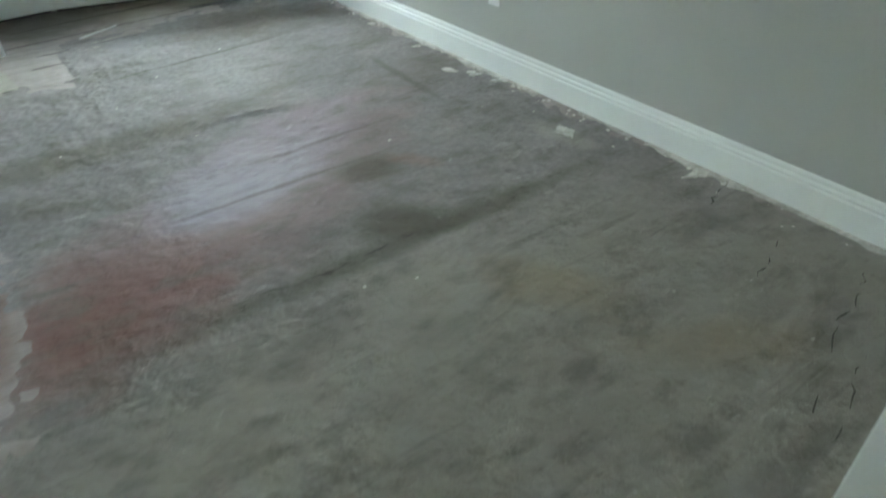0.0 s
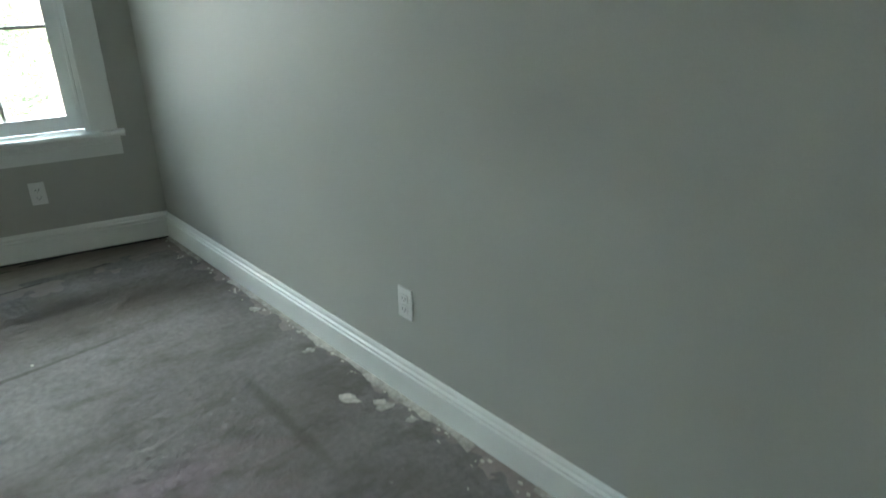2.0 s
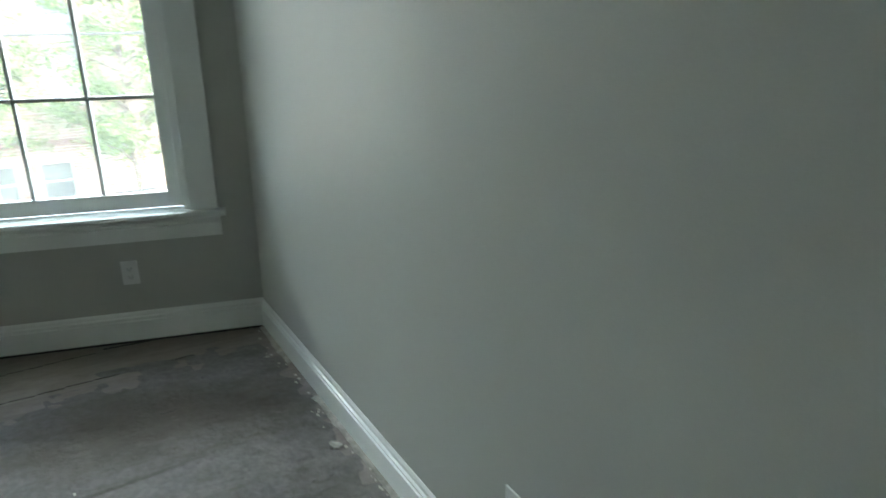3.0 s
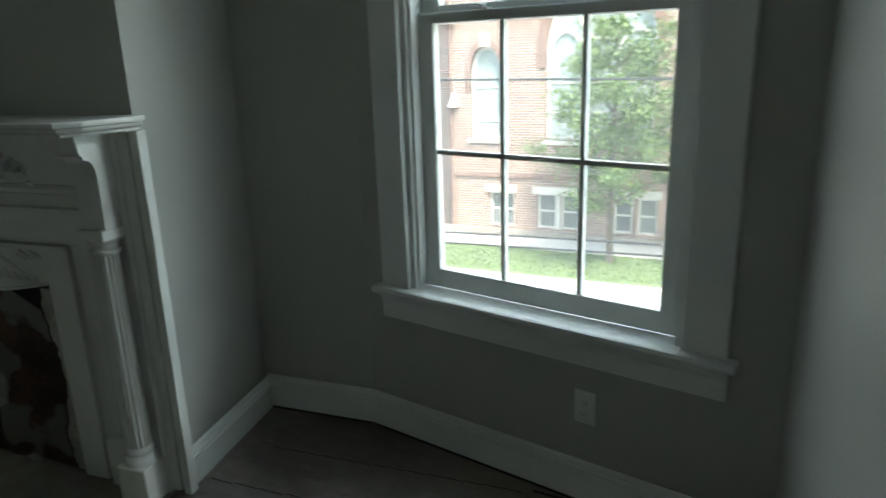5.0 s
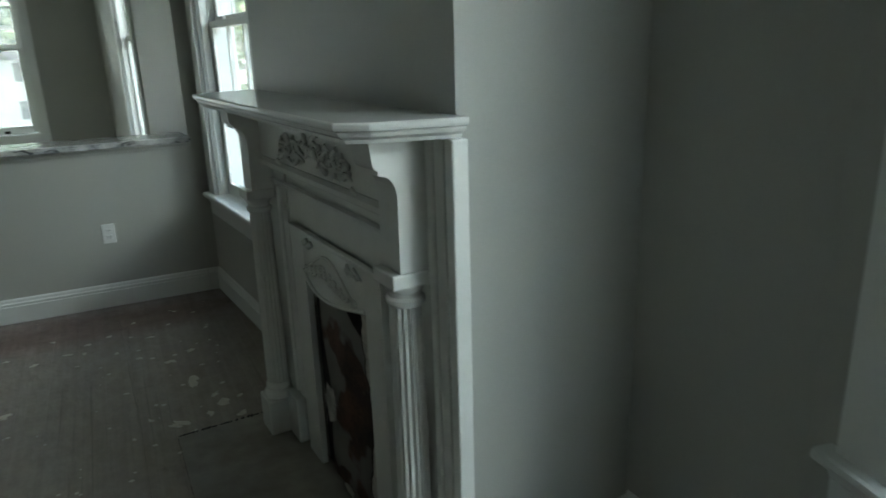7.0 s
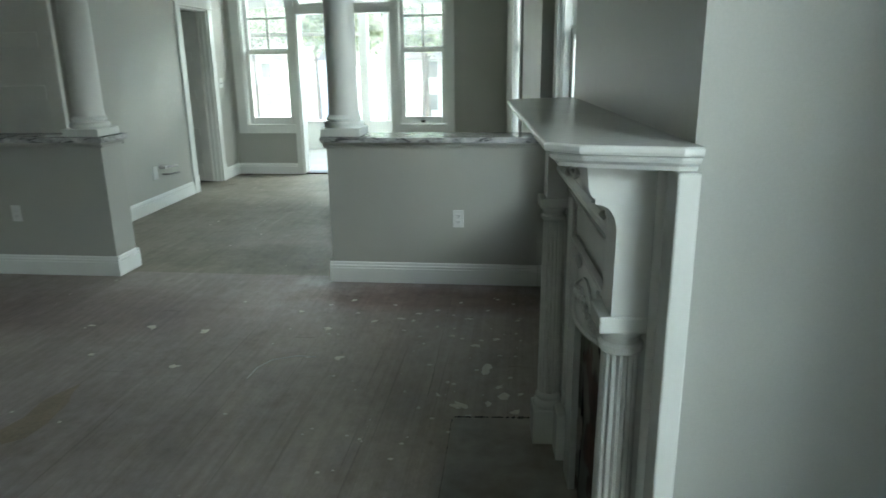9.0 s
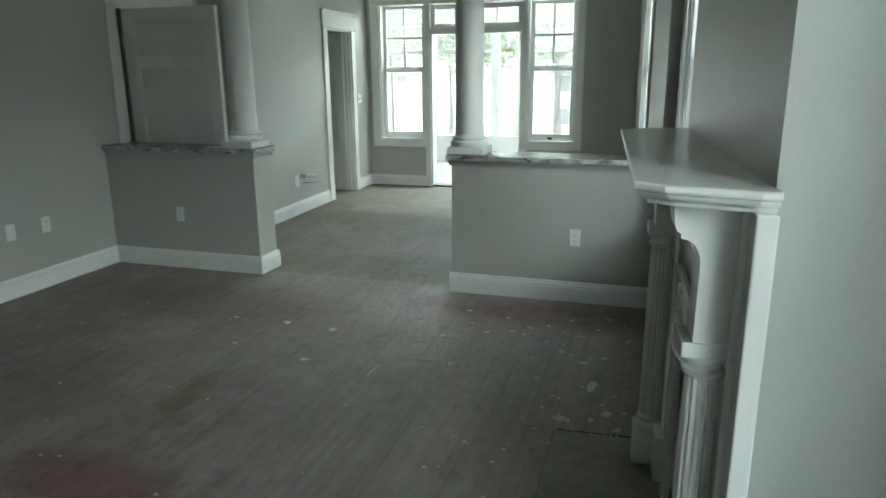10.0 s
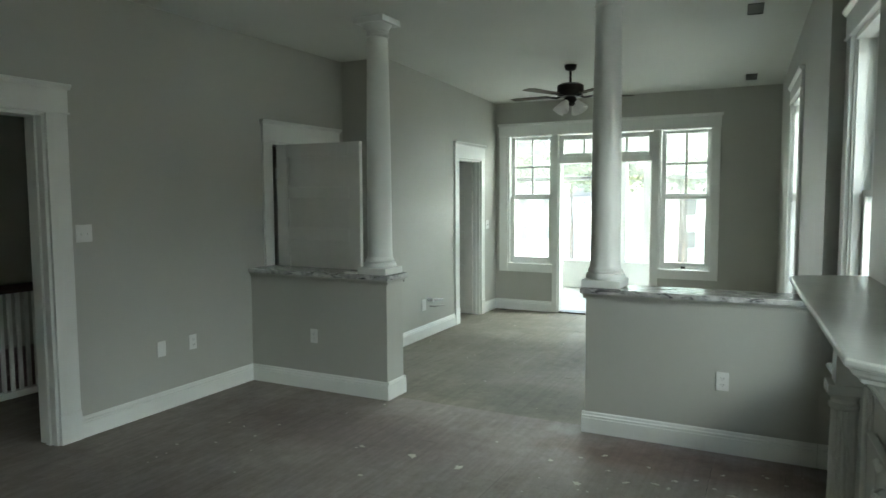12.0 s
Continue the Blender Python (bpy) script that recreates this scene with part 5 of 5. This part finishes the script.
tagged(part("porch_ceiling", boxes((-5.6, 9.555, 2.72, 0.6, 12.5, 2.80)), PORCHP), "white painted porch ceiling", "ceiling", kind="structure")
pw = thing("wall_porch", "white framed porch wall with low parapet and wide openings", "wall", kind="structure", m=pose(0, 12.1, 0))
part("parapet", boxes((-5.6, 0, -0.15, 0.6, 0.14, 0.42)), PORCHP, pw)
part("parapet_cap", boxes((-5.6, -0.03, 0.42, 0.6, 0.17, 0.46)), PORCHP, pw, bevel=0.004)
part("beam", boxes((-5.6, 0, 2.30, 0.6, 0.14, 2.72)), PORCHP, pw)
for x in (-5.5, -4.35, -3.22, -2.80, -1.62, -0.45, 0.5):
    part("post", boxes((x - 0.07, 0.002, 0.46, x + 0.07, 0.138, 2.30)), PORCHP, pw, bevel=0.005)
for a, b in ((-5.43, -4.42), (-4.28, -3.29), (-2.73, -1.69), (-1.55, -0.52)):
    part("mid_rail", boxes((a, 0.05, 1.84, b, 0.09, 1.90)), PORCHP, pw)
for a, b in ((-5.43, -4.42), (-4.28, -3.29), (-3.15, -2.87), (-2.73, -1.69), (-1.55, -0.52)):
    for z0, z1 in ((0.46, 1.84), (1.90, 2.30)):
        part("pane", boxes((a, 0.068, z0, b, 0.072, z1)), GLASS, pw).visible_shadow = False
for x in (-5.7, 0.6):
    tagged(part("wall_porch_end", boxes((x, 9.56, -0.15, x + 0.1, 12.24, 2.72)), PORCHP), "white painted porch end wall", "wall", kind="structure")
ceiling_fan("porch_fan", -4.15, 10.9, 2.72, "white porch ceiling fan with glass shades", spin=10, metal=PORCHP, blade=PORCHP, drop=0.08)

# ---- street side ----
GZ = -4.22
bm = boxes((-400, -400, GZ - 0.5, 600, 600, GZ))
tagged(part("ground", bm, CONCRETE), "pale ground around the house", "ground", kind="structure")
tagged(part("road", boxes((4.0, -120, GZ - 0.1, 14.0, 160, GZ + 0.004)), ROADM), "pale sunlit street", "road", kind="structure")
tagged(part("kerb", boxes((14.0, -120, GZ - 0.1, 14.25, 160, GZ + 0.14)), CONCRETE, bevel=0.02), "pale concrete kerb", "kerb", kind="structure")
tagged(part("lawn_strip", boxes((14.25, -120, GZ - 0.1, 16.5, 160, GZ + 0.15)), GRASS), "green grass strip beside the street", "lawn", kind="structure")
tagged(part("pavement", boxes((16.5, -120, GZ - 0.1, 17.75, 160, GZ + 0.16)), CONCRETE), "pale concrete pavement", "pavement", kind="structure")
rnd = random.Random(8)
bm = bmesh.new()
for i in range(14000):
    x, y = rnd.uniform(14.3, 16.5), rnd.uniform(-3, 14)
    a, h = rnd.uniform(0, 6.28), rnd.uniform(0.03, 0.09)
    dx, dy = 0.012 * math.cos(a), 0.012 * math.sin(a)
    z = GZ + 0.15
    bm.faces.new([bm.verts.new(p) for p in ((x - dx, y - dy, z), (x + dx, y + dy, z), (x + dy * 2, y - dx * 2, z + h))])
tagged(part("grass", bm, LEAF), "short green grass blades", "grass", kind="stuff")

# church across the street
XF, BASE_Z = 18.0, -4.5
ch = thing("church", "brick church with pointed stained glass windows and pale stone lintels", "church", m=pose(XF, 0.35, 0.28))


def pointed(y0, y1, z0, zs, zt, n=10):
    """Outline of a pointed opening."""
    c = (y0 + y1) / 2
    pts = [(y1, z0), (y1, zs)]
    pts += [(c + (y1 - c) * math.cos(t) ** 0.85, zs + (zt - zs) * math.sin(t) ** 0.9) for t in [k * math.pi / 2 / n for k in range(1, n)]]
    pts += [(c, zt)]
    pts += [(c - (c - y0) * math.cos(t) ** 0.85, zs + (zt - zs) * math.sin(t) ** 0.9) for t in [k * math.pi / 2 / n for k in range(n - 1, 0, -1)]]
    return pts + [(y0, zs), (y0, z0)]


def holed(outer, holes, x0, x1):
    """A slab in the y, z plane with openings through it."""
    bm = bmesh.new()
    edges = []
    for loop in [outer] + holes:
        v = [bm.verts.new((x0, y, z)) for y, z in loop]
        edges += [bm.edges.new((v[i], v[(i + 1) % len(v)])) for i in range(len(v))]
    bmesh.ops.triangle_fill(bm, use_beauty=True, use_dissolve=False, edges=edges, normal=(1, 0, 0))
    r = bmesh.ops.extrude_face_region(bm, geom=bm.faces[:])
    bmesh.ops.translate(bm, vec=(x1 - x0, 0, 0), verts=[g for g in r["geom"] if isinstance(g, bmesh.types.BMVert)])
    return bm


LANCETS = [(6.40, 7.40, -1.38, 0.35, 1.36), (-0.30, 0.70, -1.38, 0.35, 1.36)]
BIG = (1.95, 5.05, -1.40, 1.05, 3.05)
BASEW = [(6.02, 6.82, -4.12, -3.02), (4.68, 5.28, -4.12, -3.02), (3.98, 4.55, -4.12, -3.02), (2.42, 2.98, -4.12, -3.02), (1.72, 2.28, -4.12, -3.02), (0.35, 1.20, -4.12, -3.02), (8.9, 9.7, -4.12, -3.02)]
holes = [pointed(*r) for r in LANCETS] + [pointed(*BIG)] + [[(a, c), (a, d), (b, d), (b, c)] for a, b, c, d in BASEW]
part("facade", holed([(-6, BASE_Z), (8.05, BASE_Z), (8.05, 9), (-6, 9)], holes[:-1], 0, 0.5), BRICK, ch)
part("side_wing", holed([(8.06, BASE_Z), (24, BASE_Z), (24, 8), (8.06, 8)], holes[-1:], 0.9, 1.4), BRICK, ch, "darker set-back brick wing")
part("wing_return", boxes((0.5, 7.7, BASE_Z, 1.4, 8.05, 9)), BRICK, ch)
part("roof", boxes((-0.3, -6.3, 9, 9, 8.3, 9.3)), ROOFM, ch)
part("body", boxes((1.5, -6, BASE_Z, 9, 24, 7.9)), BRICK, ch)
for r in LANCETS + [BIG]:
    y0, y1, z0, zs, zt = r
    wide = 0.17 if r is not BIG else 0.28
    outer = pointed(y0 - wide, y1 + wide, zs - 0.35, zs, zt + wide * 1.15)
    inner = pointed(y0, y1, zs - 0.36, zs, zt)
    bm = bmesh.new()
    va, vb = [], []
    for (p, q) in zip(outer, inner):
        va.append([bm.verts.new((x, *p)) for x in (-0.05, 0.02)])
        vb.append([bm.verts.new((x, *q)) for x in (-0.05, 0.02)])
    for i in range(len(outer) - 1):
        for f in ((va[i][0], va[i + 1][0], vb[i + 1][0], vb[i][0]), (va[i][0], va[i][1], va[i + 1][1], va[i + 1][0]), (vb[i][0], vb[i + 1][0], vb[i + 1][1], vb[i][1])):
            bm.faces.new(f)
    part("arch_moulding", bm, ARCHB, ch)
    win = part("window", holed(pointed(y0, y1, z0, zs, zt), [pointed(y0 + 0.09, y1 - 0.09, z0 + 0.09, zs, zt - 0.12)], 0.16, 0.24), STONE, ch, "pale tracery around stained glass")
    bm = bmesh.new()
    prism(bm, pointed(y0 + 0.08, y1 - 0.08, z0 + 0.08, zs, zt - 0.11), 0.20, 0.22)
    part("stained_glass", bm, PANEDARK, win, "pale green leaded glass")
    part("sill", boxes((-0.06, y0 - 0.1, z0 - 0.12, 0.2, y1 + 0.1, z0)), STONE, win)
    if r is BIG:
        for yy in (y0 + 1.05, y1 - 1.05):
            part("mullion", boxes((0.12, yy - 0.06, z0 + 0.09, 0.19, yy + 0.06, zs + 0.7)), STONE, win)
        bm = bmesh.new()
        cy = (y0 + y1) / 2
        tube(bm, [(0.16, cy + 0.62 * math.cos(t), zs + 1.0 + 0.62 * math.sin(t)) for t in [k * math.pi / 12 for k in range(25)]], 0.06, 6)
        for c0 in (y0 + 0.55, cy, y1 - 0.55):
            tube(bm, [(0.16, c0 + 0.5 * math.cos(t), zs - 0.15 + 0.75 * math.sin(t)) for t in [k * math.pi / 12 for k in range(13)]], 0.05, 6)
        part("tracery", bm, STONE, win)
        for z in (-0.6, 0.25):
            part("glazing_bar", boxes((0.17, y0 + 0.1, z - 0.02, 0.20, y1 - 0.1, z + 0.02)), STONE, win)
    else:
        for z in (-0.85, 0.15):
            part("glazing_bar", boxes((0.17, y0 + 0.1, z - 0.03, 0.20, y1 - 0.1, z + 0.03)), STONE, win)
        part("keystone", boxes((-0.09, (y0 + y1) / 2 - 0.14, zt - 0.02, 0.0, (y0 + y1) / 2 + 0.14, zt + 0.36)), STONE, win)
for a, b, c, d in BASEW[:-1]:
    win = part("basement_window", boxes((0.12, a, c, 0.2, a + 0.07, d), (0.12, b - 0.07, c, 0.2, b, d), (0.12, a + 0.07, c, 0.2, b - 0.07, c + 0.07), (0.12, a + 0.07, d - 0.07, 0.2, b - 0.07, d), (0.12, a + 0.07, (c + d) / 2 - 0.03, 0.2, b - 0.07, (c + d) / 2 + 0.03)), STONE, ch)
    part("pane", boxes((0.16, a + 0.07, c + 0.07, 0.18, b - 0.07, d - 0.07)), WINDARK, win, "dark basement window pane")
for a, b in ((5.95, 6.95), (3.88, 5.42), (1.62, 3.08), (0.25, 1.32)):
    part("lintel", boxes((-0.05, a, -3.02, 0.1, b, -2.80)), STONE, ch)
part("pier", boxes((-0.03, 4.56, -4.12, 0.1, 4.67, -3.02)), STONE, ch)
part("string_course", boxes((-0.06, -6, -2.55, 0.0, 8.05, -2.42)), ARCHB, ch)
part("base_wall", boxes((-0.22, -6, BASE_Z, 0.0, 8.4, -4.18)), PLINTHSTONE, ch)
bm = bmesh.new()
tube(bm, [(-0.08, 8.02, -4.3), (-0.08, 8.02, 8.5)], 0.06, 8)
part("drainpipe", bm, ARCHB, ch)
w = thing("flood_light", "white twin flood light high on the church corner", "lamp", m=pose(XF - 0.1, 8.21, 2.63))
part("body", boxes((-0.22, -0.14, -0.1, 0.03, 0.14, 0.12)), PORCHP, w, bevel=0.02)
part("bracket", boxes((-0.1, -0.03, -0.35, 0.0, 0.03, -0.1)), PORCHP, w)
w = thing("bell_lamp", "white conical lamp on the church wall", "lamp", m=pose(XF - 0.15, 8.25, 0.03))
bm = bmesh.new()
lathe(bm, [(0.03, 0.25), (0.05, 0.2), (0.18, -0.15), (0.17, -0.16)], n=18)
part("shade", bm, PORCHP, w)
part("arm", boxes((0.0, -0.02, 0.18, 0.16, 0.02, 0.22)), PORCHP, w)


def tree(name, x, y, z0, z1, spread, leaves, seed, label, material, low=0.35, leaf=0.085, tr=0.11, tight=1.0):
    r = random.Random(seed)
    w = thing(name, label, "tree", m=pose(x, y, z0))
    h = z1 - z0
    bm = bmesh.new()
    tube(bm, [(0, 0, -0.1), (0.03, 0.02, h * 0.25), (-0.03, 0.04, h * 0.5), (0.02, -0.03, h * 0.75), (0, 0, h * 0.94)], [tr, tr * 0.85, tr * 0.6, tr * 0.35, 0.02], 10)
    clumps = []
    for i in range(26):
        a = i * 2.4 + r.uniform(-0.4, 0.4)
        t = low + (0.97 - low) * i / 25
        reach = spread * (0.45 + 0.75 * math.sin(math.pi * min(1, (t - low) / (1 - low) * 0.8 + 0.18))) * r.uniform(0.65, 1.1)
        p0 = Vector((0, 0, h * (t - 0.10)))
        p1 = Vector((reach * math.cos(a), reach * math.sin(a), h * t + r.uniform(0, 0.3)))
        mid = p0.lerp(p1, 0.5) + Vector((0, 0, 0.12))
        tube(bm, [p0, mid, p1], [tr * 0.35, tr * 0.2, 0.01], 6)
        for k in range(4):
            clumps.append((p0.lerp(p1, 0.40 + 0.2 * k) + Vector((r.gauss(0, 0.14), r.gauss(0, 0.14), r.gauss(0.05, 0.14))), r.uniform(0.22, 0.46) * spread / 1.8 * tight))
    part("trunk", bm, BARK, w)
    verts, faces = [], []
    for i in range(leaves):
        c, s = r.choice(clumps)
        p = c + Vector((r.gauss(0, s), r.gauss(0, s), r.gauss(0, s * 0.75)))
        q = Euler((r.uniform(-1.1, 1.1), r.uniform(-1.1, 1.1), r.uniform(0, 6.28))).to_matrix()
        l = leaf * r.uniform(0.7, 1.3)
        k = len(verts)
        verts += [p + q @ Vector(v) * l for v in ((-1, 0, 0), (0, -0.55, 0.1), (1, 0, -0.1), (0, 0.55, 0.1))]
        faces.append((k, k + 1, k + 2, k + 3))
    me = bpy.data.meshes.new("crown")
    me.from_pydata(verts, [], faces)
    me.materials.append(material)
    ob = new("crown", me)
    ob.parent = w
    return w


tree("street_tree", 15.9, 3.05, GZ + 0.15, 2.15, 1.8, 15000, 5, "young leafy street tree with a slim trunk", LEAF, low=0.30, leaf=0.058, tight=0.62)
tree("street_tree", 15.7, -0.75, GZ + 0.15, 2.6, 1.7, 15000, 12, "young leafy street tree with a slim trunk", LEAF, low=0.30, leaf=0.058, tight=0.62)
for i, (x, y, h, s, lo) in enumerate(((6.0, 13.5, 4.5, 3.0, 0.25), (9.0, 20.0, 5.5, 3.6, 0.25), (4.5, 24.0, 5.0, 3.4, 0.3), (2.5, 50.0, 7.0, 3.4, 0.68), (-6.0, 40.0, 6.0, 3.0, 0.70), (-0.5, 36.0, 5.2, 2.8, 0.68), (-11.5, 42.0, 6.2, 3.4, 0.70), (-8.5, 56.0, 8.0, 4.0, 0.68), (-16.0, 52.0, 7.5, 4.0, 0.68), (-24.0, 60.0, 9.0, 5.0, 0.62), (9.0, 56.0, 9.0, 5.0, 0.62))):
    tree("leafy_tree", x, y, GZ, h, s, 9000, 20 + i, "broad leafy green tree beyond the house", LEAF_FAR, low=lo, leaf=0.13 if y < 30 else 0.18, tr=0.2)

# overhead cables
for y0, z0, y1, z1 in ((30, 1.55, -20, 1.02), (30, -1.80, -20, -0.95), (30, -2.02, -20, -1.12)):
    bm = bmesh.new()
    tube(bm, [(9.0, y0 + (y1 - y0) * k / 12, z0 + (z1 - z0) * k / 12 - 0.25 * math.sin(math.pi * k / 12)) for k in range(13)], 0.02, 5)
    tagged(part("overhead_cable", bm, CABLE), "thin dark overhead cable above the street", "cable", "street cables")


def house(x, y, sx, sy, h, label):
    w = thing("house", label, "house", m=pose(x, y, GZ))
    part("wall", boxes((-sx, -sy, 0, sx, sy, h)), SIDING, w)
    bm = bmesh.new()
    prism(bm, [(-sy - 0.4, h), (sy + 0.4, h), (0, h + sy * 0.6)], -sx - 0.4, sx + 0.4)
    part("roof", bm, ROOFM, w)
    for fx in (-0.6, -0.1, 0.45):
        for z in (1.2, 4.0):
            if z + 1.4 < h:
                win = part("window", boxes((sx * fx - 0.06, -sy - 0.05, z - 0.06, sx * fx + 1.06, -sy, z + 1.46)), PORCHP, w)
                part("pane", boxes((sx * fx, -sy - 0.07, z, sx * fx + 1.0, -sy - 0.052, z + 1.4)), WINDARK, win)


house(-5.5, 66, 6, 4, 5.6, "pale two-storey house across the yard")
house(-26, 72, 5, 4, 5.6, "pale two-storey neighbouring house")
